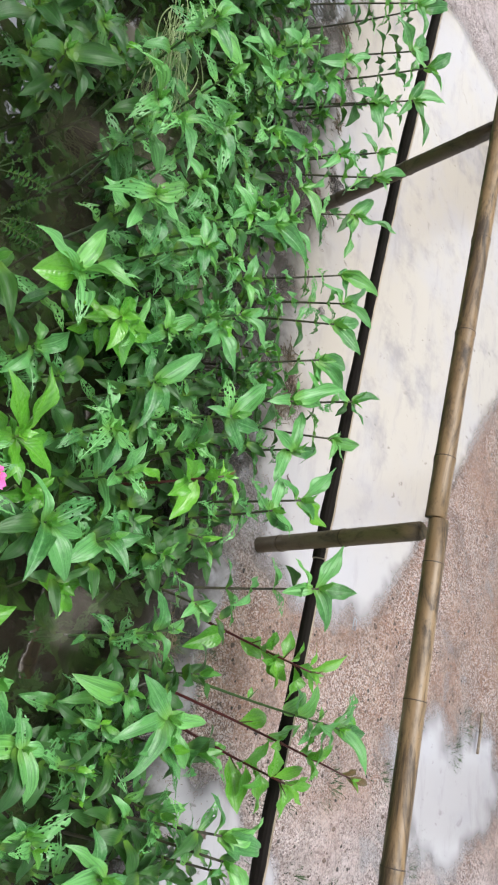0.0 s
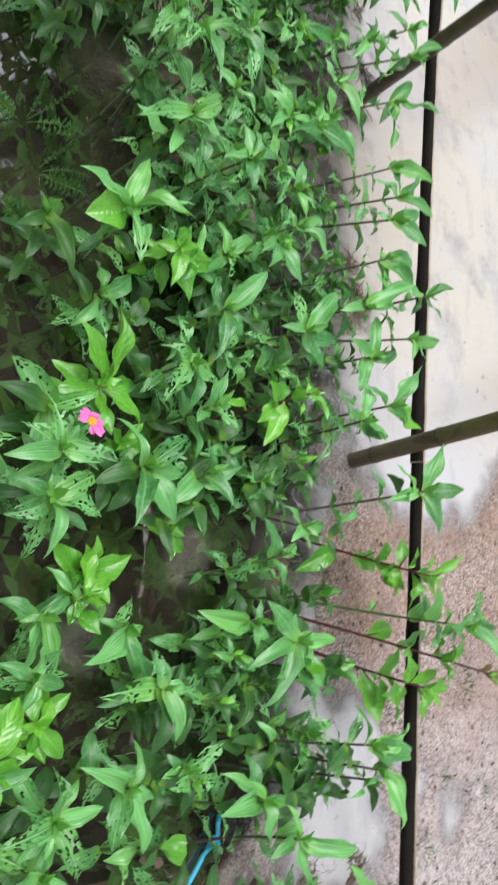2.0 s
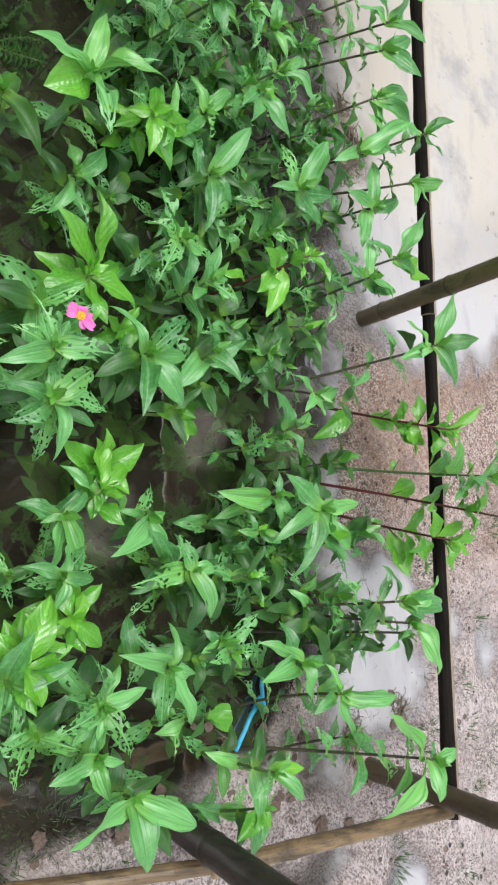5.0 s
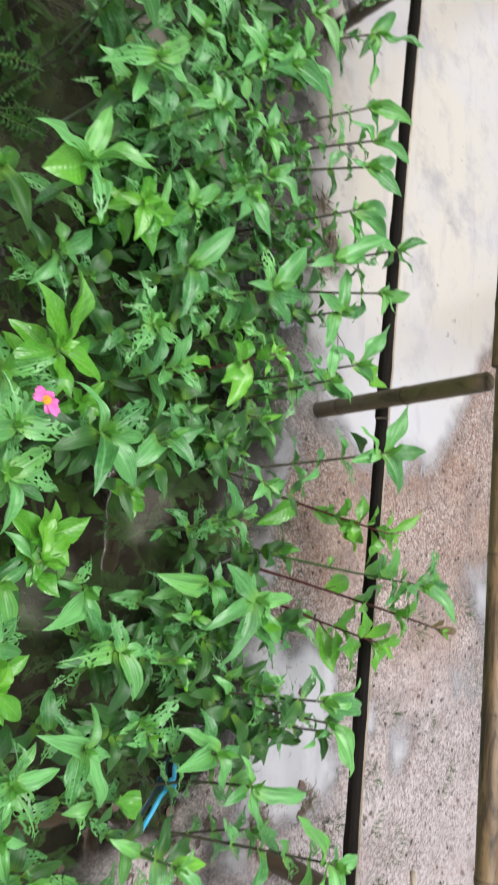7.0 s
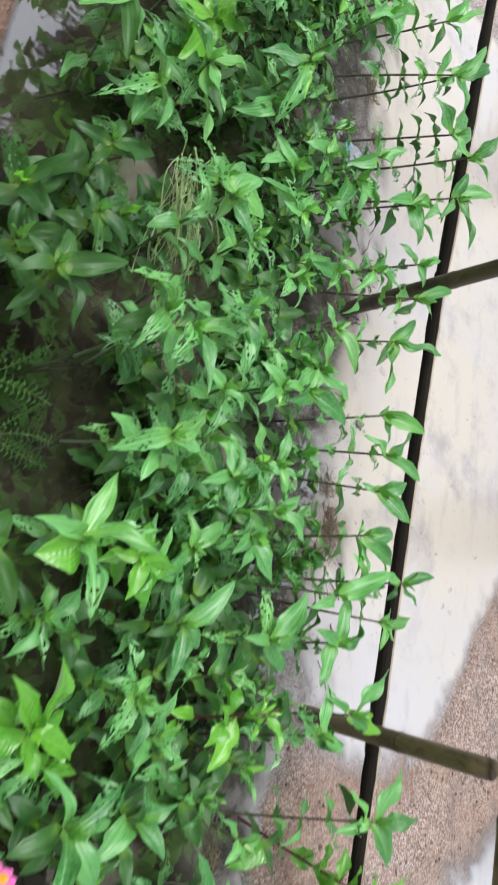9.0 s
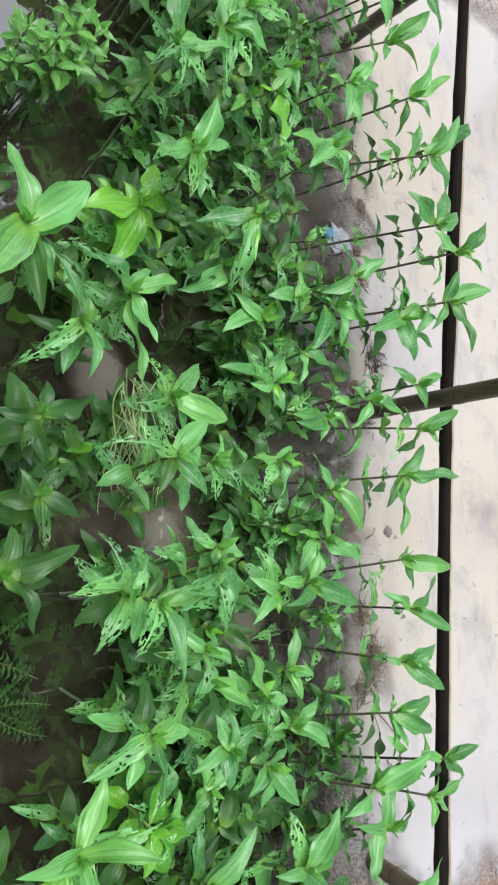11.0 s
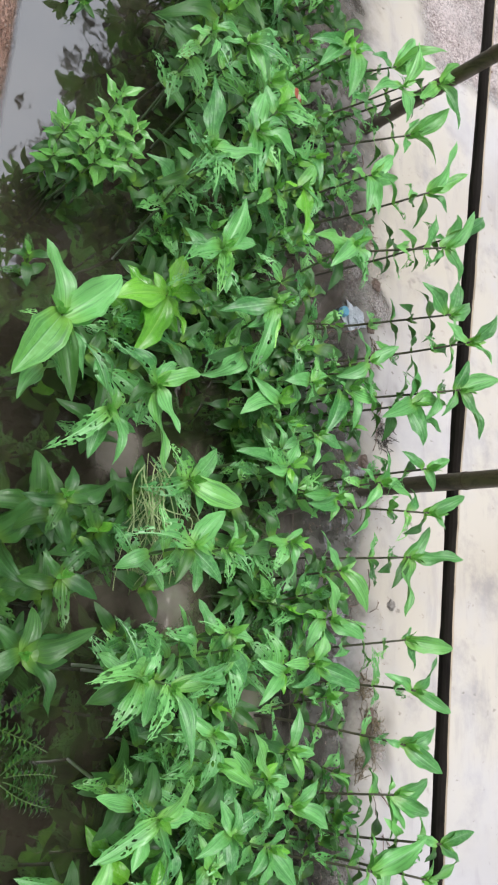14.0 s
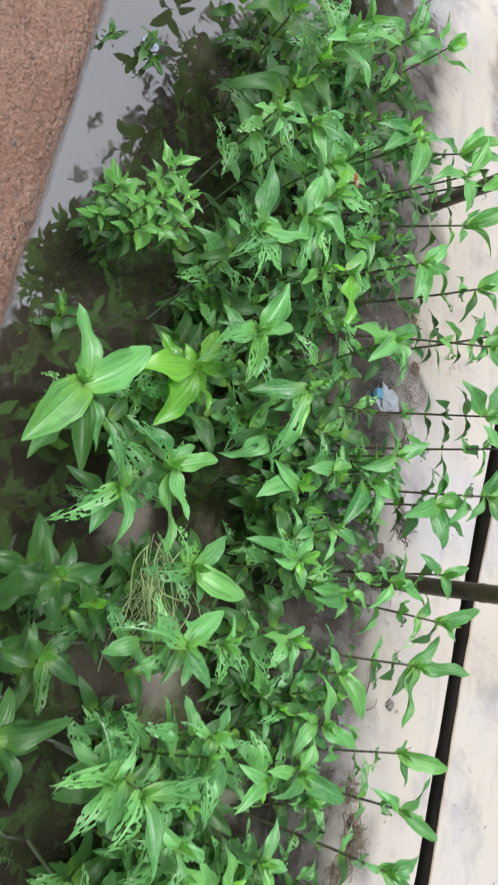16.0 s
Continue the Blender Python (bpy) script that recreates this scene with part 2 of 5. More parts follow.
    col = m.mix(m.math('MULTIPLY', damp, 0.20), col, (0.16, 0.12, 0.10))
    m.set(Base_Color=col, Roughness=m.ramp(damp, 0.0, 1.0, 0.75, 0.35))
    m.bump(m.math('SUBTRACT', m.math('ADD', m.math('MULTIPLY', fine, 0.6), mid), m.math('ADD', m.math('MULTIPLY', lumps, 1.2), m.math('MULTIPLY', crumb, 0.4))), 0.9, 0.03)
    return m.m


def water_material():
    """Muddy flood water: brown in the deep bed, pale with silt and a tinted-in sky over the yard."""
    m = Mat("muddy_water")
    co = m.co()
    big = m.noise(2.2, 4.0, 0.6, co)
    mid = m.noise(4.5, 6.0, 0.68, m.co((1.0, 0.8, 1)))
    spot = m.noise(38.0, 3.0, 0.6, m.co((1.0, 0.6, 1)))
    x, y, z = m.xyz(co)
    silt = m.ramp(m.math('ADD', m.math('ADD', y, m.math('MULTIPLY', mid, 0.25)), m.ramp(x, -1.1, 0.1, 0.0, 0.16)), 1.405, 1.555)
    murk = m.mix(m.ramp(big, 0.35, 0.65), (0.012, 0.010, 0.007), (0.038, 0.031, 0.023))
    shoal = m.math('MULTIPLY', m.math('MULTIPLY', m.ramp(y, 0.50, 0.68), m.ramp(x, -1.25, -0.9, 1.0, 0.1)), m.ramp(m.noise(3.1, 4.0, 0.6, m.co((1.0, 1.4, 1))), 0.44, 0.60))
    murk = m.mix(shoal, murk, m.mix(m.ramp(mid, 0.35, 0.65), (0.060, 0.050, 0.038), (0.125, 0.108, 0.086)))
    for cx, cy, r, thick in ((-1.63, 0.66, 0.06, 0.9), (-1.34, 0.815, 0.045, 0.9), (-1.16, 1.01, 0.06, 0.9), (-0.36, 0.91, 0.06, 0.4), (-0.20, 0.70, 0.07, 0.6)):
        dx, dy = m.math('SUBTRACT', x, cx), m.math('SUBTRACT', y, cy)
        far = m.math('SQRT', m.math('ADD', m.math('MULTIPLY', dx, dx), m.math('MULTIPLY', dy, dy)))
        bar = m.ramp(m.math('ADD', far, m.math('MULTIPLY', spot, 0.05)), r * 0.6 + 0.025, r * 1.3 + 0.025, thick, 0.0)
        murk = m.mix(bar, murk, m.mix(m.ramp(mid, 0.35, 0.65), (0.17, 0.15, 0.13), (0.25, 0.225, 0.20)))
    blot = m.noise(17.0, 4.0, 0.65, m.co((1.0, 0.7, 1)), 0.4)
    # bluish grey sky glints put into the mud colour, dark specks over them
    glint_mud = m.mix(m.ramp(mid, 0.35, 0.65), (0.11, 0.098, 0.086), (0.22, 0.21, 0.208))
    glint_mud = m.mix(m.ramp(blot, 0.46, 0.58, 0.0, 0.8), glint_mud, (0.055, 0.050, 0.046))
    murk = m.mix(m.ramp(y, 1.02, 1.22, 0.0, 0.8), murk, glint_mud)
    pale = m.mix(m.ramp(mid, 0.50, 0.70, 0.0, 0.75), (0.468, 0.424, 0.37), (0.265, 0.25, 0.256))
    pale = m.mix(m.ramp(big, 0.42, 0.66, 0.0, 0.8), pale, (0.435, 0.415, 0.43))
    # bluish tint towards the east: mirrored sky put into the silt colour
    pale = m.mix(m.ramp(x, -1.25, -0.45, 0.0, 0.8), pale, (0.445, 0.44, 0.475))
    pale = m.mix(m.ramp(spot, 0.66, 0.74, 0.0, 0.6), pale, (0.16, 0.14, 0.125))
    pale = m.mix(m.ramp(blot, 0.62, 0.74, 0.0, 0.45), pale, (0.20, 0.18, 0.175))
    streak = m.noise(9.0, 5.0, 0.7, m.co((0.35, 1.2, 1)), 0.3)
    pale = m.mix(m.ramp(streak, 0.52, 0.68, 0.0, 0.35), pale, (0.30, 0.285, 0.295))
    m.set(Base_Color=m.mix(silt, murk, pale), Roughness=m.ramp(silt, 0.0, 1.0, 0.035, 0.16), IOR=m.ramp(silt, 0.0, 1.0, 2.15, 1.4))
    m.bsdf.inputs["Specular IOR Level"].default_value = 1.0
    m.bump(m.noise(14.0, 2.0, 0.5, co), 0.05, 0.01)
    deep = m.node("ShaderNodeAttribute")
    deep.attribute_name = "depth"
    murky = m.ramp(deep.outputs["Fac"], -0.002, 0.020, 0.05, 1.0)
    gl = m.node("ShaderNodeBsdfGlossy", Roughness=0.06)
    film = m.node("ShaderNodeMixShader")
    film.inputs[0].default_value = 0.10
    tr = m.node("ShaderNodeBsdfTransparent")
    m.t.links.new(tr.outputs[0], film.inputs[1])
    m.t.links.new(gl.outputs[0], film.inputs[2])
    mx = m.node("ShaderNodeMixShader")
    m.put(mx.inputs[0], murky)
    m.t.links.new(film.outputs[0], mx.inputs[1])
    m.t.links.new(m.bsdf.outputs[0], mx.inputs[2])
    m.t.links.new(mx.outputs[0], m.out.inputs["Surface"])
    return m.m


soil = soil_material()
flood = water_material()


# ---- mesh helpers ----
def put(ob, parent=None, m=None):
    if parent is not None:
        ob.parent = parent
    if m is not None:
        ob.matrix_basis = m
    return ob


def mesh_from(name, verts, faces, mats, smooth=True, uv=None, slots=None):
    me = bpy.data.meshes.new(name)
    me.from_pydata([tuple(v) for v in verts], [], [tuple(f) for f in faces])
    for x in mats if isinstance(mats, (list, tuple)) else [mats]:
        me.materials.append(x)
    if slots is not None:
        me.polygons.foreach_set("material_index", slots)
    me.polygons.foreach_set("use_smooth", [smooth] * len(me.polygons))
    if uv is not None:
        layer = me.uv_layers.new(name="UVMap")
        idx = np.zeros(len(me.loops), dtype=np.int32)
        me.loops.foreach_get("vertex_index", idx)
        layer.data.foreach_set("uv", np.asarray(uv, dtype=np.float32)[idx].ravel())
    me.update()
    return me


def part(name, me, parent, m=None, label=""):
    return tagged(put(new(name, me), parent, m), label)


def thing(name, at, label, category, group="", kind=""):
    return tagged(put(new(name), None, Matrix.Translation(at)), label, category, group, kind)


def tube(points, radii, sides=7, cap=True):
    """Vertices and faces of a tube along points."""
    pts = [Vector(p) for p in points]
    verts, faces = [], []
    ref = Vector((0.31, 0.77, 0.12))
    for i, p in enumerate(pts):
        a = (pts[min(i + 1, len(pts) - 1)] - pts[max(i - 1, 0)]).normalized()
        e1 = a.cross(ref).normalized()
        e2 = a.cross(e1)
        for k in range(sides):
            th = 2 * math.pi * k / sides
            verts.append(p + radii[i] * (math.cos(th) * e1 + math.sin(th) * e2))
    for i in range(len(pts) - 1):
        for k in range(sides):
            k2 = (k + 1) % sides
            faces.append((i * sides + k, i * sides + k2, (i + 1) * sides + k2, (i + 1) * sides + k))
    if cap:
        faces.append(tuple(range(sides))[::-1])
        faces.append(tuple((len(pts) - 1) * sides + k for k in range(sides)))
    return verts, faces


ZINNIA = ((0, .1, .3, .5, .7, .85, .95, 1), (.42, .74, 1, .94, .70, .42, .18, .02))
OVATE = ((0, .08, .2, .4, .6, .8, .93, 1), (.07, .12, .58, 1, .90, .52, .20, .02))


REACH = {}  # where each leaf mesh has its tip


def leaf_mesh(name, outline, width, droop, fold, wave, seed, mat, nu=12, nv=6, eaten=0.0):
    """A leaf of length 1 along +y. eaten 0..1: share bitten out between its veins."""
    rng = np.random.default_rng(seed)
    if eaten > 0:
        nu, nv = 40, 20
    us, vs = np.linspace(0, 1, nu + 1), np.linspace(-1, 1, nv + 1)
    ang = 0.15 - droop * us ** 1.4
    ys = np.concatenate([[0], np.cumsum(np.cos(ang[:-1]) / nu)])
    zs = np.concatenate([[0], np.cumsum(np.sin(ang[:-1]) / nu)])
    ph, bend = rng.uniform(0, 6.28, 2), rng.uniform(-0.20, 0.20)
    off = Vector(rng.uniform(-50, 50, 3))

    def place(u, v):
        w = width * 0.5 * np.interp(u, *outline)
        edge = 1 + 0.05 * math.sin(u * 21 + ph[0]) * abs(v)
        z = np.interp(u, us, zs) + fold * abs(v) * w + wave * v * v * math.sin(u * 9 + ph[1] + (1.5 if v > 0 else 0)) * w \
            + 0.018 * w * abs(math.sin(v * 2.4 * math.pi))
        return (v * w * edge + bend * u * u, np.interp(u, us, ys), z)

    def bite(u, v):
        n = noise.noise(Vector((u * 15.0, v * 3.2, 0)) + off) * 0.75 + noise.noise(Vector((u * 31.0, v * 6.5, 5)) + off) * 0.25
        return n + (eaten - 0.62) * 0.9 + 0.42 * (u - 0.55) + 0.06 * (abs(math.sin(v * 2.4 * math.pi)) - 0.7)

    uv = [(u, v) for u in us for v in vs]
    cells = {(i, k) for i in range(nu) for k in range(nv)}
    if eaten > 0:
        cells = {(i, k) for i, k in cells if abs(vs[k] + vs[k + 1]) < 0.18 or bite((us[i] + us[i + 1]) / 2, (vs[k] + vs[k + 1]) / 2) <= 0}
        # only what still hangs on the midrib
        held = {c for c in cells if abs(vs[c[1]] + vs[c[1] + 1]) < 0.18}
        front = list(held)
        while front:
            i, k = front.pop()
            for c in ((i + 1, k), (i - 1, k), (i, k + 1), (i, k - 1)):
                if c in cells and c not in held:
                    held.add(c)
                    front.append(c)
        cells = held
    faces = [(a, a + 1, a + nv + 2, a + nv + 1) for a in (i * (nv + 1) + k for i, k in sorted(cells))]
    used = {j for q in faces for j in q}
    if eaten > 0:
        # round the bitten edges: slide their corners to where the bite begins
        for j in used:
            u, v = uv[j]
            f0 = bite(u, v)
            if f0 > 0 and abs(v) > 0.13:
                gu, gv = (bite(u + .01, v) - f0) / .01, (bite(u, v + .02) - f0) / .02
                g2 = (gu / nu) ** 2 + (gv * 2 / nv) ** 2 + 1e-6
                uv[j] = (min(1, max(0, u - max(-0.8, min(0.8, f0 * gu / nu / g2)) / nu)), min(1, max(-1, v - max(-0.8, min(0.8, f0 * gv * 2 / nv / g2)) * 2 / nv)))
    verts = [place(u, v) for u, v in uv]
    me = mesh_from(name, verts, faces, mat, uv=uv)
    REACH[me.name] = Vector(place(1.0, 0.0))
    return me


def leaf_family(tag, outline, mat, n, width, droop, seed, eaten=(0.0, 0.0)):
    rng = random.Random(seed)
    return [leaf_mesh(f"{tag}_leaf", outline, rng.uniform(*width), rng.uniform(*droop), rng.uniform(0.05, 0.65),
                      rng.uniform(0.18, 0.62), seed * 100 + i, mat, eaten=rng.uniform(*eaten)) for i in range(n)]


WHOLE = leaf_family("zinnia", ZINNIA, zinnia_green, 18, (0.30, 0.44), (0.1, 1.7), 1)
DEEP = leaf_family("lower", ZINNIA, zinnia_shaded, 8, (0.30, 0.42), (0.6, 1.6), 2)
BITTEN = leaf_family("bitten", ZINNIA, zinnia_green, 12, (0.32, 0.44), (0.2, 1.5), 3, (0.30, 0.42))
LACE = leaf_family("lace", ZINNIA, zinnia_green, 10, (0.34, 0.46), (0.3, 1.5), 4, (0.46, 0.58))
DIM = leaf_family("dim_bitten", ZINNIA, zinnia_shaded, 6, (0.32, 0.44), (0.2, 1.5), 13, (0.30, 0.42))
GIANT = leaf_family("large", ZINNIA, zinnia_green, 4, (0.40, 0.46), (0.3, 0.8), 15)
FRESH = leaf_family("young", ZINNIA, young_green, 8, (0.30, 0.42), (-0.2, 0.7), 5)
BROAD = leaf_family("broad", OVATE, balsam_green, 10, (0.40, 0.54), (0.2, 1.0), 6)
SMALL = leaf_family("small", OVATE, basil_green, 6, (0.34, 0.43), (0.1, 0.7), 7)
YELLOW = leaf_family("yellow", OVATE, young_green, 8, (0.38, 0.50), (0.1, 0.9), 9)
HEART = leaf_family("heart", OVATE, balsam_green, 3, (0.80, 0.92), (0.1, 0.5), 10)
TIP = leaf_family("tip", ZINNIA, tip_green, 8, (0.30, 0.42), (-0.2, 0.7), 12)
RUSTY = leaf_family("reddish", OVATE, rust_leaf, 3, (0.20, 0.30), (0.2, 0.9), 14)
NARROW = leaf_family("narrow", OVATE, young_green, 6, (0.20, 0.30), (0.1, 0.8), 8)


def leaf_pose(p, axis, az, alpha, length, twist=0.0):
    a = axis.normalized()
    e1 = a.cross(Vector((0.2, 0.95, 0.1))).normalized()
    e2 = a.cross(e1)
    d = math.sin(alpha) * (math.cos(az) * e1 + math.sin(az) * e2) + math.cos(alpha) * a
    z = (a - a.dot(d) * d)
    if z.length < 1e-4:
        z = e1
    z.normalize()
    x = d.cross(z)
    m = Matrix((x, d, z)).transposed().to_4x4()
    return Matrix.Translation(p) @ m @ Matrix.Rotation(twist, 4, 'Y') @ Matrix.Scale(length, 4)


def stem_curve(base, top, rng, n=7, sag=0.25):
    """Points from the base to the top: the stem leaves the ground slanting and turns up."""
    b, t = Vector(base), Vector(top)
    mid = b.lerp(t, 0.5) + Vector((rng.uniform(-.015, .015), rng.uniform(-.015, .015), 0)) - Vector((0, 0, sag * (t - b).xy.length * 0.5))
    return [(1 - s) ** 2 * b + 2 * s * (1 - s) * mid + s * s * t for s in (i / (n - 1) for i in range(n))]


def along(pts, s):
    f = s * (len(pts) - 1)
    i = min(int(f), len(pts) - 2)
    return pts[i].lerp(pts[i + 1], f - i), (pts[i + 1] - pts[i]).normalized()


PLANTS = "plants in the flooded bed"


def lean_of(y, z, rng):
    return Vector((rng.uniform(-.05, .05), (0.34 * (y - 0.72) + rng.uniform(-.03, .03)) * min(1.0, z / 0.25)))


def zinnia(x, y, z, rng, size=0.085, damage=0.45, label="young zinnia plant with holed green leaves standing in muddy water"):
    """Head at (x, y, z): pairs of clasping leaves, each pair turned a quarter from the next."""
    lean = lean_of(y, z, rng)
    base = (x - lean.x, y - lean.y, -0.02)
    size *= rng.uniform(0.85, 1.12)
    # plants in these stretches get the leaves with shade in their colour
    shade_zone = -1.50 < x < -0.72 and y < 0.60 or x < -2.15 and y < 0.70 or x < -1.5 and y < 0.42
    ob = thing("zinnia_plant", base, label, "plant", PLANTS)
    rel = Vector((x, y, z)) - Vector(base)
    pts = stem_curve((0, 0, 0), rel, rng)
    v, f = tube(pts, [(0.0026 if y > 1.0 else 0.0032) - 0.0010 * i / 6 for i in range(7)], 6)
    part("stem", mesh_from("stem", v, f, stem_dark if y > 1.0 else stem_green), ob)
    az = rng.uniform(0, 6.28)
    length = sum((q - p).length for p, q in zip(pts, pts[1:]))
    gaps = (0.0, 0.012, 0.034, 0.075, 0.125, 0.185, 0.25)
    for k, g in enumerate(gaps):
        if g > length * 0.85:
            break
        p, a = along(pts, 1.0 - g / length)
        for h in (0, 1):
            if k > 3 and rng.random() < 0.25:
                continue
            if k == 0:
                mesh, ln, al = rng.choice(FRESH if rng.random() < 0.2 else TIP), size * rng.uniform(0.34, 0.55), rng.uniform(0.35, 0.8)
            else:
                al = rng.uniform(*((0, 0), (0.7, 1.1), (1.0, 1.4), (1.2, 1.6), (1.3, 1.8), (1.4, 2.0), (1.5, 2.1))[k]) - (0.25 if y > 1.05 and k < 4 else 0)
                ln = size * rng.uniform(*((0, 0), (0.75, 1.0), (0.95, 1.2), (0.9, 1.15), (0.75, 1.0), (0.6, 0.9), (0.5, 0.8))[k])
                r = rng.random()
                mesh = rng.choice((DIM if r < damage else DEEP) if shade_zone else LACE if r < damage * 0.4 else BITTEN if r < damage else (WHOLE if k < 4 and z > 0.19 else DEEP))
            part("leaf", mesh, ob, leaf_pose(p, a, az + k * math.pi / 2 + h * math.pi + rng.uniform(-.35, .35), al, ln, rng.uniform(-.4, .4)))
    return ob


def balsam(x, y, z, rng, size=0.08, label="bright green broad-leaved seedling standing in muddy water"):
    """A rosette of stalked leaves in a spiral."""
    lean = lean_of(y, z, rng)
    base = (x - lean.x, y - lean.y, -0.02)
    ob = thing("broadleaf_plant", base, label, "plant", PLANTS)
    pts = stem_curve((0, 0, 0), Vector((x, y, z)) - Vector(base), rng)
    v, f = tube(pts, [0.0036 - 0.0014 * i / 6 for i in range(7)], 6)
    part("stem", mesh_from("stem", v, f, stem_pale), ob)
    az = rng.uniform(0, 6.28)
    for k in range(8):
        p, a = along(pts, 1.0 - 0.028 * k)
        part("leaf", rng.choice(BROAD), ob, leaf_pose(p, a, az + k * 2.4, 0.5 + 0.13 * k + rng.uniform(-.1, .1),
                                                      size * min(1.05, 0.45 + 0.12 * k) * rng.uniform(.85, 1.1), rng.uniform(-.25, .25)))
    return ob


# ---- ground ----
def smooth(a, b, t):
    t = np.clip((t - a) / (b - a), 0, 1)
    return t * t * (3 - 2 * t)


def axis_steps(lo, hi, step, far):
    fine = np.arange(lo, hi + 1e-6, step)
    out = np.array([step * 1.35 ** k for k in range(1, 40)]).cumsum()
    out = out[out < far]
    return np.concatenate([(lo - out)[::-1], fine, hi + out])


def fbm(x, y, s, seed):
    """Cheap value noise on arrays: sums of rotated sines with random phases."""
    rng = np.random.default_rng(seed)
    out = np.zeros_like(x)
    for o in range(9):
        a, p = rng.uniform(0, 6.28), rng.uniform(0, 6.28, 2)
        f = s * 1.45 ** (o // 2)
        out += np.sin((x * math.cos(a) + y * math.sin(a)) * f + p[0] + 1.7 * np.sin((y * math.cos(a) - x * math.sin(a)) * f * 0.6 + p[1])) / 1.4 ** (o // 2)
    return out / 5.0


def ground_height(x, y):
    h = np.full_like(x, -0.035)
    n1, n2, n3 = fbm(x, y, 5.0, 3), fbm(x, y, 17.0, 4), fbm(x, y, 60.0, 5)
    h = h + (0.017 + 0.012 * n1 + 0.013 * n2) * smooth(1.02, 1.25, y + 0.08 * n1) * smooth(1.60, 1.46, y + 0.05 * n2) + 0.014 * n1 * smooth(1.2, 0.9, y)
    # near bank, with a sharp waterline
    h = np.maximum(h, -0.05 + 0.085 * smooth(0.37, 0.29, y + 0.006 * n2) + 0.05 * smooth(0.3, -0.2, y))
    # low mud ridge under the fence
    h = np.maximum(h, -0.035 + (0.016 + 0.030 * n1 + 0.024 * n2) * np.exp(-((y - 1.40 - 0.05 * n1) / 0.06) ** 2))
    # soil of the yard, east of a slanting shore, and a patch far in the west
    shore = -0.72 - 1.5 * np.maximum(y - 1.9, 0) + 0.10 * n2 + 0.12 * n1
    yard = smooth(-0.16, 0.30, x - shore) * smooth(1.22, 1.36, y + 0.12 * smooth(-0.5, -0.8, x) + 0.05 * n2)
    west = smooth(-2.98, -3.28, x + 0.1 * n1) * smooth(1.48, 1.66, y + 0.08 * n1)
    far = smooth(3.4, 4.2, y + 0.3 * n1)
    soil_h = 0.013 + 0.012 * n1 + 0.012 * n2
    # puddles that stand on the soil
    for px, py, r in ((-0.04, 1.38, 0.11), (0.20, 1.36, 0.12), (-0.20, 2.30, 0.22), (0.17, 1.76, 0.07), (0.52, 1.03, 0.10), (-0.72, 1.62, 0.16), (0.11, 1.27, 0.09), (0.30, 1.18, 0.08), (0.47, 1.18, 0.07), (-0.06, 1.22, 0.07), (-0.15, 2.52, 0.20), (-0.28, 2.72, 0.18), (0.07, 1.64, 0.045), (0.02, 1.59, 0.035), (-0.01, 1.44, 0.08), (0.18, 1.43, 0.09), (0.60, 1.40, 0.09)):
        soil_h = soil_h - 0.028 * np.exp(-((x - px) ** 2 + (y - py) ** 2) / r ** 2)
    # mud at the east end of the bed
    east = smooth(0.16, 0.32, x + 0.08 * n1 + 0.13 * smooth(1.00, 1.10, y)) * smooth(0.40, 0.55, y)
    for mask in (yard, west, far, east):
        h = h * (1 - mask) + np.maximum(soil_h, -0.035) * mask
    return h + 0.0055 * n3 + 0.003 * n2


gx, gy = axis_steps(-4.2, 1.2, 0.022, 400.0), axis_steps(-0.6, 3.4, 0.022, 400.0)
GX, GY = np.meshgrid(gx, gy)
GZ = ground_height(GX, GY)
gw = len(gx)
gverts = np.stack([GX.ravel(), GY.ravel(), GZ.ravel()], 1)
gi = (np.arange(len(gy) - 1)[:, None] * gw + np.arange(gw - 1)[None, :]).ravel()
ground = new("ground", mesh_from("ground", gverts, np.stack([gi, gi + 1, gi + gw + 1, gi + gw], 1), soil))
tagged(ground, "wet reddish sandy soil with puddles and straw", "ground", kind="structure")
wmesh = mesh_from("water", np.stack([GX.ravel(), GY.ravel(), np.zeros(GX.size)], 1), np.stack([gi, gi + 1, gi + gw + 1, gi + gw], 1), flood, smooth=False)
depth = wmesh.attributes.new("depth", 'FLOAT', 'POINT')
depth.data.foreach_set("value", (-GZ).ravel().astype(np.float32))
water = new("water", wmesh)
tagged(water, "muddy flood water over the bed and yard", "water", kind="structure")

# ---- plain wall added unseen behind the walk, to block low sky light ----
plaster = plain_material("plain_plaster", (0.30, 0.25, 0.20), (0.42, 0.36, 0.30), 0.85, 6.0, 0.3)
bm = bmesh.new()
bmesh.ops.create_cube(bm, size=1.0, matrix=Matrix.Translation((-1.0, -2.1, 1.5)) @ Matrix.Diagonal((11.0, 0.2, 3.4, 1)))
bmesh.ops.bevel(bm, geom=bm.edges[:], offset=0.012, segments=2, affect='EDGES')
wme = bpy.data.meshes.new("sky_block_wall")
bm.to_mesh(wme)
bm.free()
wme.materials.append(plaster)
tagged(new("sky_block_wall", wme), "plain plaster wall added out of view behind the bank to block sky light", "wall", kind="structure")

# ---- fence ----
fence = thing("bamboo_fence", (-1.64, 1.33, 0), "low weathered bamboo fence round the flooded bed", "fence")


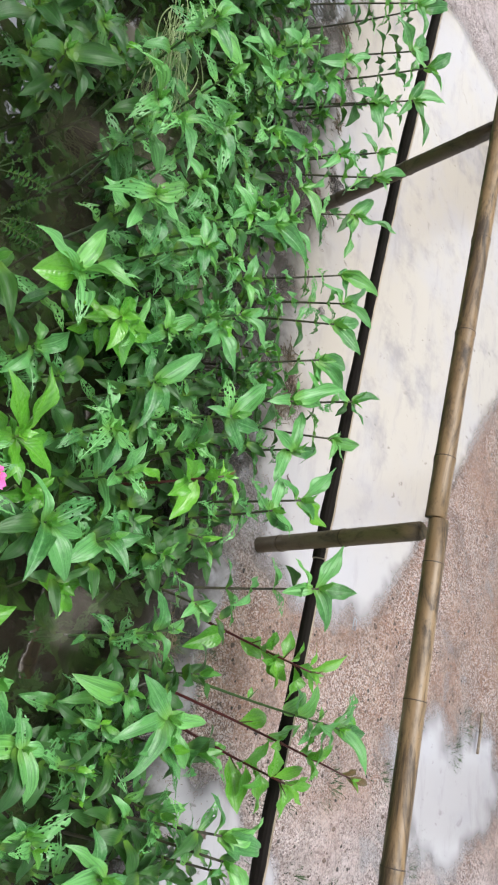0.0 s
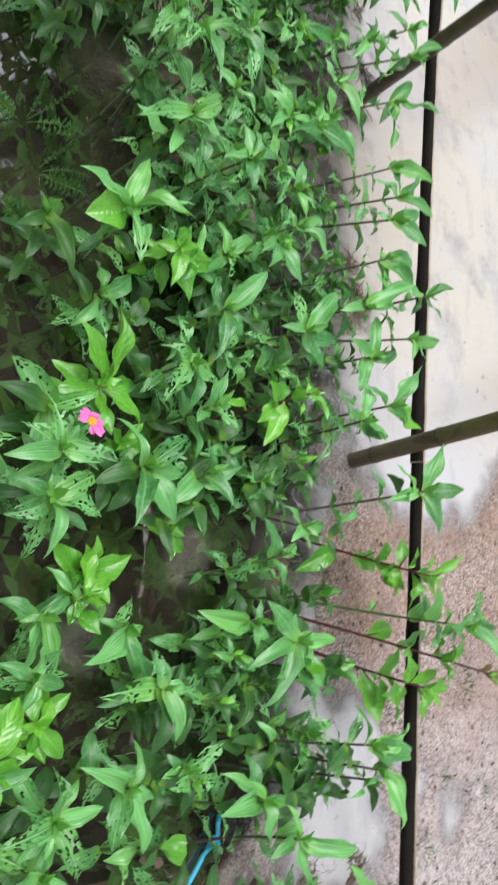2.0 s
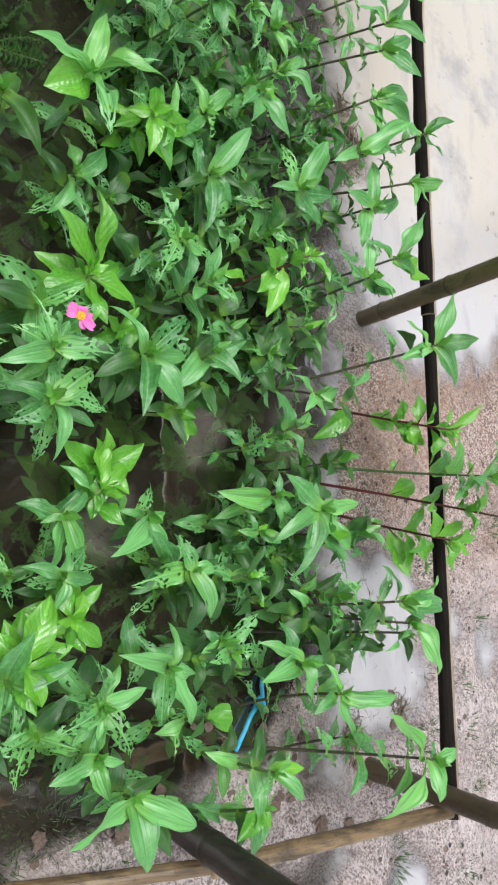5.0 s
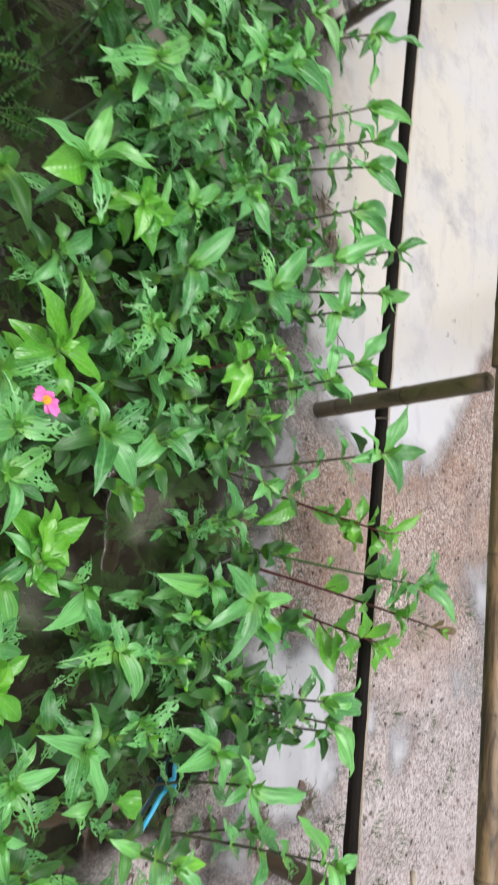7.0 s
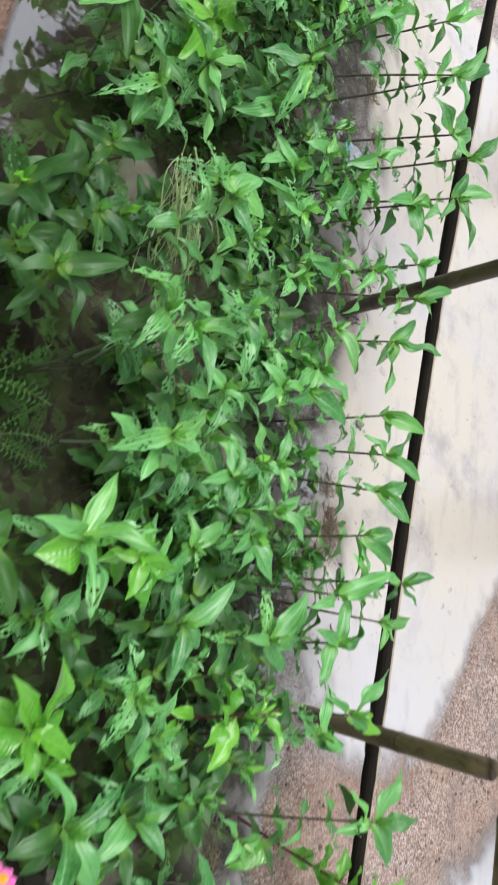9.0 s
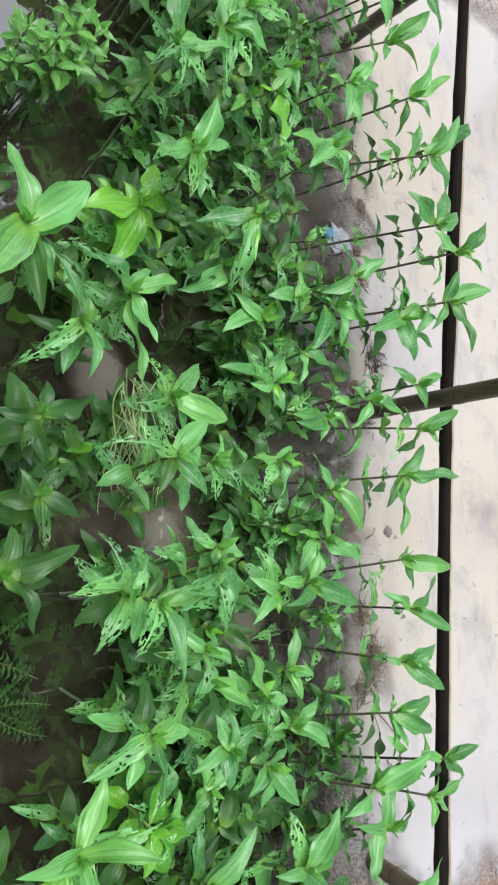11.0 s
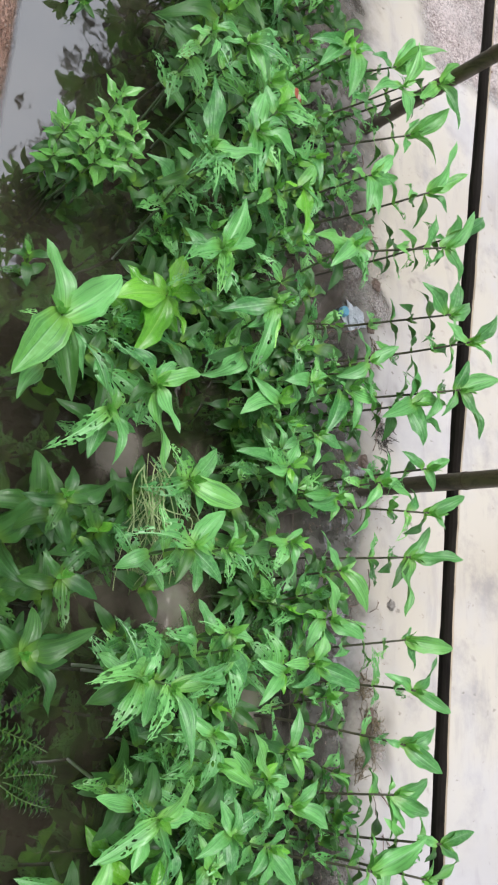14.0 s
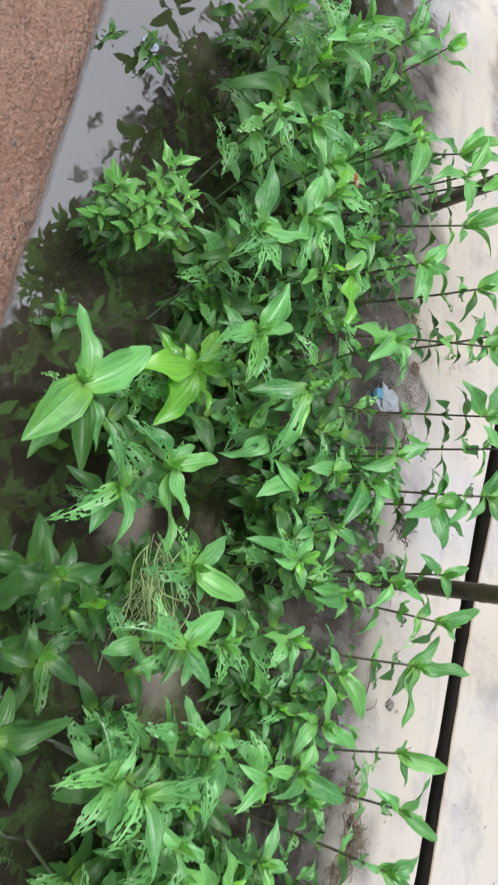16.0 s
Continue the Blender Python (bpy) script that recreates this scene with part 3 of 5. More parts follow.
def culm(name, a, b, r, mat, rng, label="", nodes=0.27, lean_r=0.0, sides=16):
    """A round bamboo pole from a to b with swollen nodes; its local z runs along it."""
    a, b = Vector(a), Vector(b)
    ln = (b - a).length
    marks, s = [], rng.uniform(0.05, nodes)
    while s < ln - 0.01:
        marks.append(s)
        s += nodes * rng.uniform(0.85, 1.15)
    zs = sorted(set([0.0, ln] + [min(max(m + d, 0), ln) for m in marks for d in (-.014, -.006, -.002, .002, .006, .014)] + [ln * i / 14 for i in range(15)]))
    ph = rng.uniform(0, 6.28)
    pts = [Vector((0.006 * math.sin(z * 2.1 + ph), 0.005 * math.sin(z * 1.7 + 2 * ph), z)) for z in zs]
    rad = []
    for z in zs:
        d = min([abs(z - m) for m in marks], default=1)
        rad.append(r * (1 + (0.06 if d < .003 else 0.03 if d < .008 else 0.0) - 0.05 * (z / ln)))
    v, f = [], []
    for p, q in zip(pts, rad):
        for k in range(sides):
            th = 2 * math.pi * k / sides
            v.append((p.x + q * math.cos(th), p.y + q * math.sin(th), p.z))
    for i in range(len(pts) - 1):
        for k in range(sides):
            k2 = (k + 1) % sides
            f.append((i * sides + k, i * sides + k2, (i + 1) * sides + k2, (i + 1) * sides + k))
    f += [tuple(range(sides))[::-1], tuple((len(pts) - 1) * sides + k for k in range(sides))]
    q = (b - a).to_track_quat('Z', 'Y').to_matrix().to_4x4()
    pole = part(name, mesh_from(name, v, f, mat), fence, Matrix.Translation(a - fence.location) @ q, label)
    for m in marks:
        p = Vector((0.006 * math.sin(m * 2.1 + ph), 0.005 * math.sin(m * 1.7 + 2 * ph), m + 0.004))
        rr = r * (1.02 - 0.05 * m / ln)
        w, g = tube([p - Vector((0, 0, .0016)), p, p + Vector((0, 0, .0016))], [rr, rr + .0012, rr], sides, cap=False)
        part("node_ring", mesh_from("node_ring", w, g, node_dark), pole)
    return pole


def split_rail(name, a, b, r, skin, cut, face, rng, label=""):
    """Half a culm from a to b: round skin towards face, sawn top edge shaped for the camera's view, solid back."""
    a, b = Vector(a), Vector(b)
    ln, zdir = (b - a).length, (b - a).normalized()
    xdir = (Vector(face) - Vector(face).dot(zdir) * zdir).normalized()
    m = Matrix((xdir, zdir.cross(xdir), zdir)).transposed().to_4x4()
    n = 30
    outline = [(math.cos(radians(t)), math.sin(radians(t))) for t in (-85, -60, -35, -10, 15, 40, 62)] + [(0.26, 0.97), (-0.06, 1.0), (-0.06, -0.98)]
    ring, ph = len(outline), rng.uniform(0, 6.28)
    v, f, slot = [], [], []
    marks = [ln * (i + 0.5 + rng.uniform(-.1, .1)) / max(1, round(ln / 0.3)) for i in range(max(1, round(ln / 0.3)))]
    for i in range(n + 1):
        z = ln * i / n
        d = min(abs(z - q) for q in marks)
        ro = r * (1.10 if d < ln / n * 0.6 else 1.0) * (1 + 0.05 * math.sin(z * 5 + ph))
        cx, cy = 0.005 * math.sin(z * 2.6 + ph), 0.006 * math.sin(z * 1.9 + 2 * ph)
        v += [(cx + ro * p, cy + ro * q, z) for p, q in outline]
    for i in range(n):
        for k in range(ring):
            k2 = (k + 1) % ring
            f.append((i * ring + k, i * ring + k2, (i + 1) * ring + k2, (i + 1) * ring + k))
            slot.append(0 if k < 7 else 1)
    f += [tuple(range(ring))[::-1], tuple(n * ring + k for k in range(ring))]
    slot += [1, 1]
    return part(name, mesh_from(name, v, f, [skin, cut], smooth=False, slots=slot), fence, Matrix.Translation(a - fence.location) @ m, label)


frng = random.Random(5)
culm("post", (-0.668, 1.418, -0.06), (-0.621, 1.243, 0.535), 0.0195, culm_brown, frng, "dark brown bamboo post", 0.22)
culm("post", (-1.683, 1.373, -0.06), (-1.611, 1.262, 0.61), 0.0195, culm_dark, frng, "dark brown bamboo post", 0.22)
culm("post", (-2.755, 1.353, -0.10), (-2.592, 1.245, 0.688), 0.0195, culm_dark, frng, "dark brown bamboo post", 0.22)
culm("post", (0.320, 1.30, -0.06), (0.385, 1.30, 0.56), 0.0225, culm_dark, frng, "dark brown bamboo post", 0.22)
culm("post", (0.328, 0.835, -0.06), (0.335, 0.715, 0.56), 0.0265, culm_sooty, frng, "blackened bamboo post", 0.22)
split_rail("lower_rail", (0.407, 1.364, 0.163), (-0.667, 1.364, 0.223), 0.0165, culm_black, culm_pith, (0, -1, 0.0), frng, "blackened split bamboo rail")
split_rail("lower_rail", (-0.607, 1.361, 0.219), (-1.706, 1.364, 0.289), 0.0165, culm_black, culm_pith, (0, -1, 0.0), frng, "blackened split bamboo rail")
split_rail("lower_rail", (-1.666, 1.364, 0.287), (-3.427, 1.364, 0.463), 0.0165, culm_black, culm_pith, (0, -1, 0.0), frng, "blackened split bamboo rail")
culm("top_rail", (0.46, 1.232, 0.534), (-0.628, 1.232, 0.580), 0.0200, culm_tan, frng, "tan and brown bamboo top rail", 0.27)
culm("top_rail", (-0.633, 1.232, 0.580), (-1.66, 1.232, 0.650), 0.0200, culm_tan, frng, "tan and brown bamboo top rail", 0.27)
culm("top_rail", (-1.60, 1.262, 0.655), (-3.29, 1.25, 0.758), 0.0200, culm_tan, frng, "tan and brown bamboo top rail", 0.27)
split_rail("side_rail", (0.383, 1.335, 0.186), (0.372, 0.82, 0.088), 0.0155, culm_tan, culm_split, (-0.6, 0, 0.8), frng, "pale split bamboo side rail")
split_rail("side_rail", (0.370, 0.86, 0.103), (0.334, 0.42, -0.028), 0.014, culm_tan, culm_split, (-0.6, 0, 0.8), frng, "pale split bamboo side rail")
culm("side_top_rail", (0.352, 1.34, 0.60), (0.342, 0.05, 0.40), 0.019, culm_split, frng, "pale bamboo side rail", 0.27)

# ---- plants, by stretches of the bed: x, y, height of the head ----
MIDEAST = ((-0.656, 0.763, 0.06), (-0.706, 0.937, 0.2))
MIDWEST = ((-1.4, 0.38, 0.12), (-1.31, 0.4, 0.11), (-1.48, 0.47, 0.1))
FARWEST = ((-2.437, 0.615, 0.334), (-2.331, 0.73, 0.338), (-2.51, 0.65, 0.35), (-2.622, 0.705, 0.35), (-2.85, 1.02, 0.33),
           (-2.77, 0.888, 0.35), (-2.68, 0.742, 0.35), (-2.625, 0.595, 0.3))
prng = random.Random(11)
for stretch in (MIDEAST, MIDWEST, FARWEST):
    for x, y, z in stretch:
        zinnia(x, y, z, prng, size=prng.uniform(0.092, 0.115) + (0.008 if y > 1.05 else 0), damage=0.55 if y < 1.0 else 0.2)
zinnia(-1.93, .395, .08, prng, size=.055, damage=.2, label="small dark seedling standing in the pool")
# bright seedlings among them
for x, y, z, s in ((-.381, .799, .09, .06), (-.28, .648, .08, .08), (-.521, .698, .07, .06)):
    balsam(x, y, z, prng, s)
KINDS = {'W': WHOLE, 'B': BITTEN, 'L': LACE, 'F': FRESH, 'R': BROAD, 'D': DEEP, 'Y': YELLOW, 'H': HEART, 'G': GIANT}


def aim(me, p, heading, up, length, twist, slim=0.095):
    """A leaf from p with its tip towards a compass heading, its face to the sky."""
    d = Vector((math.cos(radians(heading)) * math.cos(radians(up)), math.sin(radians(heading)) * math.cos(radians(up)), math.sin(radians(up))))
    z = Vector((0, 0, 1)) - d.z * d
    z.normalize()
    m = Matrix((d.cross(z), d, z)).transposed().to_4x4()
    tip = REACH[me.name]
    turn = tip.rotation_difference(Vector((0, 1, 0))).to_matrix().to_4x4()
    return Matrix.Translation(p) @ m @ Matrix.Rotation(twist, 4, 'Y') @ turn @ Matrix.Diagonal((length * min(1.0, slim / length), length / tip.length, length, 1))


def posed(x, y, z, leaves, sort):
    """A plant whose upper leaves are laid one by one: heading and rise in degrees, length in cm, kind."""
    rng = random.Random(int(1000 * abs(x) + 77 * y + 13))
    lean = lean_of(y, z, rng)
    base = (x - lean.x, y - lean.y, -0.02)
    if sort == 'b':
        ob = thing("broadleaf_plant", base, "bright green broad-leaved seedling with a loose leaf rosette", "plant", PLANTS)
    else:
        ob = thing("zinnia_plant", base, "zinnia plant with long holed leaves spreading above the water", "plant", PLANTS)
    pts = stem_curve((0, 0, 0), Vector((x, y, z)) - Vector(base), rng)
    v, f = tube(pts, [0.0034 - 0.0012 * i / 6 for i in range(7)], 6)
    part("stem", mesh_from("stem", v, f, stem_pale if sort == 'b' else stem_dark if y > 1.0 else stem_green), ob)
    length = sum((q - p).length for p, q in zip(pts, pts[1:]))
    for i, (heading, up, cm, kind) in enumerate(leaves):
        p, a = along(pts, 1.0 - 0.004 * i / length)
        # near-bank plants here also use the shade-darkened leaf copy
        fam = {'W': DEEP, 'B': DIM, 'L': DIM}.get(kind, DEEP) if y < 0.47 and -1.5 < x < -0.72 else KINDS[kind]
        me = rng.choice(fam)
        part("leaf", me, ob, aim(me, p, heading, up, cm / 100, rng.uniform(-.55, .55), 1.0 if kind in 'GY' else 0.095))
    for i in range(3 if sort == 'z' else 4):
        p, a = along(pts, 1.0)
        part("tip_leaf", rng.choice(TIP if sort == 'z' else YELLOW), ob, leaf_pose(p, a, i * 2.1 + x * 9, rng.uniform(.3, .8), rng.uniform(.022, .042)))
    az = radians(leaves[0][0]) + 0.8
    for k, g in enumerate((0.045, 0.085, 0.13, 0.18)):
        if g > length * 0.8:
            break
        p, a = along(pts, 1.0 - g / length)
        for h in (0, 1):
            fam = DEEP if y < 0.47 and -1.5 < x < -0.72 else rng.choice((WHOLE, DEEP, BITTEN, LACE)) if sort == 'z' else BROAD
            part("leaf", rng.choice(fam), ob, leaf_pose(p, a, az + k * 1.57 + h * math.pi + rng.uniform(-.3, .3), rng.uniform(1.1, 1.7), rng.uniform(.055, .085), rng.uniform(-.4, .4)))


posed(-0.845, 0.547, 0.257, ((-60, -9, 7.8, 'H'), (85, 32, 11.7, 'W'), (164, 4, 11.3, 'W'), (7, 22, 12.6, 'B'), (-91, 24, 12.6, 'W'), (113, 24, 12.6, 'L')), 'z')
posed(-0.855, 0.691, 0.208, ((-83, -15, 4.7, 'R'), (-2, -10, 7.4, 'R'), (83, -9, 8.1, 'R'), (158, -11, 6.6, 'R'), (126, -12, 5.8, 'R'), (32, -8, 9.5, 'R')), 'b')
posed(-0.736, 0.571, 0.158, ((-170, -11, 6.7, 'W'), (138, -7, 9.7, 'W'), (74, -12, 5.9, 'W'), (-30, -9, 7.8, 'W'), (9, -17, 4.2, 'D')), 'z')
posed(-0.577, 0.595, 0.159, ((-171, 30, 12.6, 'R'), (-132, 27, 12.6, 'R'), (-63, -8, 9.6, 'R'), (10, -10, 7.5, 'R'), (68, -7, 10.4, 'R'), (119, -9, 8.0, 'R'), (-163, -16, 4.5, 'R')), 'b')
posed(-0.765, 0.790, 0.225, ((143, 20, 11.2, 'W'), (-4, -7, 9.8, 'W'), (63, -11, 6.5, 'W'), (110, -9, 7.9, 'W'), (-66, -11, 6.3, 'D')), 'z')
posed(-0.642, 0.730, 0.220, ((-1, -8, 8.9, 'W'), (75, -10, 7.0, 'B'), (-27, -8, 9.5, 'L'), (-107, -11, 6.6, 'L'), (129, -13, 5.5, 'W'), (-166, -7, 10.2, 'L')), 'z')
posed(-0.450, 0.673, 0.190, ((129, -4, 11.0, 'B'), (45, -7, 10.9, 'W'), (-20, 21, 12.6, 'W'), (97, -8, 9.2, 'W'), (-145, -8, 9.4, 'W'), (-63, -8, 8.8, 'D')), 'z')
posed(-0.345, 0.465, 0.287, ((126, -9, 7.9, 'B'), (82, -8, 8.7, 'B'), (2, -9, 8.3, 'W'), (-106, -11, 6.8, 'W'), (-63, -10, 7.0, 'B'), (-177, -11, 6.8, 'L')), 'z')
posed(-0.244, 0.634, 0.100, ((179, -8, 8.7, 'R'), (128, -9, 7.7, 'R'), (89, -12, 5.9, 'R'), (-128, -10, 7.3, 'W'), (-5, -17, 4.2, 'R'), (-157, -9, 8.1, 'R')), 'b')
posed(-0.200, 0.715, 0.110, ((99, -17, 4.4, 'W'), (-54, 19, 12.6, 'W'), (27, -8, 9.1, 'W'), (-103, -15, 4.8, 'W')), 'z')
posed(-0.110, 0.740, 0.195, ((-164, -12, 6.1, 'B'), (26, -8, 8.8, 'W'), (91, -13, 5.6, 'W'), (-1, -7, 10.2, 'D'), (-78, -7, 10.2, 'L')), 'z')
posed(0.029, 0.678, 0.210, ((175, -11, 6.8, 'W'), (73, -12, 6.1, 'W'), (-137, -16, 4.5, 'W'), (-3, -8, 8.7, 'B'), (-105, 23, 12.6, 'W'), (31, -7, 11.1, 'W')), 'z')
posed(-0.050, 0.550, 0.156, ((149, -15, 4.8, 'R'), (-166, -12, 6.3, 'R'), (80, -23, 3.2, 'R'), (50, -10, 7.3, 'R'), (-10, -13, 5.8, 'R'), (-57, -17, 4.4, 'R')), 'b')
posed(0.061, 0.965, 0.187, ((-117, -7, 9.9, 'W'), (11, -9, 7.7, 'W'), (93, -9, 7.8, 'W'), (-87, 20, 12.6, 'W'), (-167, -9, 7.9, 'W')), 'z')
posed(0.184, 0.589, 0.250, ((57, 2, 11.0, 'W'), (-67, 2, 10.8, 'W'), (9, 2, 10.0, 'W'), (-156, 2, 2.0, 'B'), (31, 2, 10.7, 'D')), 'z')
posed(-0.203, 0.554, 0.134, ((23, -8, 8.6, 'W'), (129, -13, 5.8, 'W'), (-72, -21, 3.6, 'W'), (-10, -9, 8.3, 'W')), 'z')
posed(-0.114, 0.528, 0.176, ((82, -13, 5.6, 'W'), (-27, -11, 6.4, 'W'), (-106, -12, 6.0, 'W'), (162, -14, 5.3, 'W')), 'z')
posed(0.000, 0.456, 0.200, ((153, -7, 10.1, 'R'), (79, -10, 7.6, 'R'), (29, -11, 6.8, 'R'), (-140, -11, 6.7, 'R'), (-54, -16, 4.6, 'R')), 'b')
posed(-1.747, 0.392, 0.267, ((-159, 2, 12.2, 'G'), (-30, 2, 13.9, 'G'), (138, 2, 14.2, 'G'), (112, 2, 7.1, 'W'), (28, 2, 10.3, 'W'), (12, 2, 13.7, 'D')), 'z')
posed(-1.870, 0.607, 0.235, ((111, 2, 8.2, 'Y'), (166, 2, 8.6, 'Y'), (-20, -12, 13.3, 'Y'), (-67, 2, 12.2, 'Y'), (32, 2, 8.1, 'Y'), (-138, 2, 4.7, 'Y')), 'b')
posed(-2.047, 0.546, 0.423, ((-163, 20, 11.3, 'W'), (113, 0, 11.3, 'W'), (-5, 18, 12.6, 'L'), (-33, 18, 12.6, 'L'), (-145, -11, 6.9, 'L'), (67, -8, 8.9, 'B')), 'z')
posed(-1.912, 0.624, 0.373, ((12, -9, 7.9, 'W'), (120, -8, 8.8, 'W'), (-54, 15, 12.6, 'B'), (-19, 19, 12.6, 'B'), (168, 15, 11.2, 'W'), (-87, -9, 7.9, 'L')), 'z')
posed(-1.250, 0.700, 0.350, ((-65, 21, 12.6, 'B'), (-54, 15, 12.6, 'L'), (2, -26, 2.9, 'W'), (48, -9, 7.7, 'W'), (19, -6, 11.2, 'B')), 'z')
posed(-1.125, 0.695, 0.333, ((-126, -15, 5.0, 'W'), (70, -12, 6.3, 'W'), (115, -19, 3.9, 'W'), (-10, -8, 8.8, 'B')), 'z')
posed(-1.010, 0.600, 0.345, ((138, -8, 8.7, 'B'), (-60, -7, 11.0, 'B'), (91, -10, 7.5, 'W'), (15, -7, 10.5, 'B'), (-138, -13, 5.8, 'L')), 'z')
posed(-1.278, 0.711, 0.340, ((156, -11, 6.3, 'W'), (-10, -10, 7.2, 'W'), (83, -11, 6.5, 'W'), (-107, -14, 5.3, 'L')), 'z')
posed(-1.225, 0.410, 0.245, ((32, -7, 10.5, 'W'), (109, -8, 9.4, 'W'), (173, -10, 7.1, 'W'), (-56, -11, 6.5, 'W'), (115, 22, 11.3, 'D')), 'z')
posed(-1.200, 0.560, 0.330, ((-86, 19, 12.6, 'B'), (-28, -8, 9.6, 'B'), (-151, -7, 10.2, 'L'), (159, -12, 6.0, 'W'), (17, -22, 3.4, 'W')), 'z')
posed(-1.525, 0.657, 0.277, ((141, -8, 9.0, 'W'), (80, 2, 11.3, 'W'), (27, -11, 6.5, 'W'), (-75, -8, 9.4, 'L'), (-144, -9, 8.2, 'L')), 'z')
posed(-1.460, 0.441, 0.258, ((169, -13, 5.6, 'W'), (-89, -10, 7.0, 'W'), (89, -12, 6.2, 'W'), (-19, -12, 6.0, 'B'), (117, -7, 11.0, 'D')), 'z')
posed(-1.470, 1.239, 0.262, ((93, 23, 12.6, 'W'), (4, -7, 12.4, 'W'), (-20, -15, 7.4, 'D'), (146, 19, 9.0, 'W')), 'z')
posed(-1.300, 1.250, 0.240, ((82, 22, 11.2, 'W'), (21, 6, 6.5, 'W'), (147, 15, 3.7, 'W')), 'z')
posed(-1.200, 1.240, 0.275, ((61, 21, 8.8, 'W'), (145, 13, 8.8, 'W'), (-118, -21, 6.7, 'W'), (85, 23, 5.8, 'W')), 'z')
posed(-1.100, 1.180, 0.300, ((55, 21, 9.1, 'W'), (118, 18, 7.8, 'W'), (-107, -23, 3.6, 'W'), (82, 23, 6.6, 'W')), 'z')
posed(-1.932, 1.273, 0.400, ((151, 31, 8.4, 'W'), (59, 9, 7.5, 'W'), (-122, -9, 6.7, 'W'), (101, 28, 5.0, 'F')), 'z')
posed(-1.828, 1.271, 0.372, ((112, 29, 9.6, 'W'), (39, -1, 12.1, 'W'), (-16, -26, 6.6, 'W'), (169, 24, 7.3, 'W')), 'z')
posed(-2.158, 1.234, 0.367, ((160, 33, 10.2, 'W'), (46, -6, 8.7, 'W'), (-29, -34, 4.9, 'W'), (123, 32, 7.3, 'W')), 'z')
posed(-2.269, 1.170, 0.371, ((128, 33, 10.1, 'W'), (172, 34, 12.6, 'W'), (65, 3, 7.4, 'W'), (6, -30, 7.9, 'D')), 'z')
posed(-1.872, 1.100, 0.267, ((128, 26, 7.6, 'W'), (-57, -26, 8.3, 'W'), (-146, 7, 7.4, 'W'), (28, -10, 6.4, 'W'), (-18, -25, 8.9, 'D')), 'z')
posed(-1.657, 1.241, 0.303, ((119, 26, 6.0, 'W'), (32, 0, 5.4, 'W'), (-122, -13, 6.2, 'W')), 'z')
posed(-1.557, 1.229, 0.319, ((122, 25, 9.1, 'W'), (53, 12, 5.6, 'W'), (-41, -23, 6.9, 'D'), (102, 25, 5.6, 'F')), 'z')
posed(-1.623, 1.170, 0.238, ((66, 14, 8.8, 'W'), (-29, -21, 7.4, 'W'), (174, 15, 7.3, 'W'), (-125, -10, 4.7, 'W')), 'z')
posed(-0.928, 1.244, 0.334, ((114, 31, 6.8, 'W'), (58, 5, 6.3, 'W'), (-109, -12, 5.0, 'W'), (-12, -31, 4.2, 'D')), 'z')
posed(-0.498, 1.220, 0.337, ((99, 27, 8.6, 'W'), (167, 20, 10.5, 'W'), (33, 2, 8.9, 'W'), (-67, -28, 6.6, 'W'), (-135, -8, 6.8, 'W')), 'z')
posed(-0.769, 0.960, 0.264, ((151, 11, 11.3, 'W'), (-86, -13, 5.5, 'W'), (57, -9, 8.4, 'W'), (-171, -8, 9.2, 'L'), (100, -2, 11.0, 'W')), 'z')
posed(-2.599, 1.170, 0.291, ((176, 22, 11.7, 'W'), (-52, -7, 11.6, 'W'), (13, 2, 9.5, 'W'), (103, 2, 10.8, 'W')), 'z')
posed(-2.621, 1.250, 0.342, ((137, 3, 11.4, 'W'), (39, -2, 11.9, 'W'), (-41, 2, 10.4, 'W'), (101, 2, 6.9, 'W')), 'z')
posed(-2.725, 1.220, 0.228, ((110, 49, 13.2, 'W'), (155, 12, 11.6, 'W'), (102, 30, 11.9, 'W'), (-86, 2, 7.6, 'W')), 'z')
posed(-2.491, 1.215, 0.280, ((138, 33, 11.9, 'W'), (122, 8, 11.6, 'W'), (70, 2, 10.8, 'W'), (-9, 2, 5.6, 'W'), (144, 2, 9.0, 'W')), 'z')
posed(-2.221, 1.291, 0.334, ((131, 15, 11.6, 'W'), (158, 2, 8.0, 'W'), (119, 2, 7.2, 'W'), (-70, 2, 4.5, 'W')), 'z')
posed(-2.000, 0.879, 0.428, ((-41, 2, 9.6, 'W'), (-79, 2, 10.2, 'W'), (11, 2, 9.0, 'L'), (52, 2, 6.6, 'W'), (134, 2, 8.4, 'W'), (76, 2, 4.1, 'F')), 'z')
posed(-2.316, 1.080, 0.280, ((140, 2, 11.0, 'W'), (110, 2, 9.8, 'W'), (-5, 2, 10.7, 'W'), (23, 2, 9.3, 'W'), (-87, 2, 4.7, 'W')), 'z')
posed(-2.157, 0.838, 0.320, ((6, -2, 11.6, 'Y'), (55, 2, 5.5, 'W'), (153, 2, 7.1, 'W'), (-84, 2, 3.4, 'F')), 'z')
posed(-2.138, 0.648, 0.416, ((124, 2, 6.2, 'W'), (77, 2, 9.0, 'W'), (1, 2, 11.5, 'B'), (36, 2, 9.1, 'B'), (-163, 2, 4.9, 'W'), (169, 2, 10.1, 'W')), 'z')
posed(-2.235, 0.717, 0.378, ((88, 2, 9.8, 'B'), (123, 2, 5.5, 'W'), (-146, 2, 5.8, 'W'), (161, 2, 8.7, 'F')), 'z')
posed(-2.160, 0.806, 0.270, ((15, 2, 11.1, 'L'), (90, 2, 4.4, 'W'), (-36, 2, 6.0, 'W')), 'z')
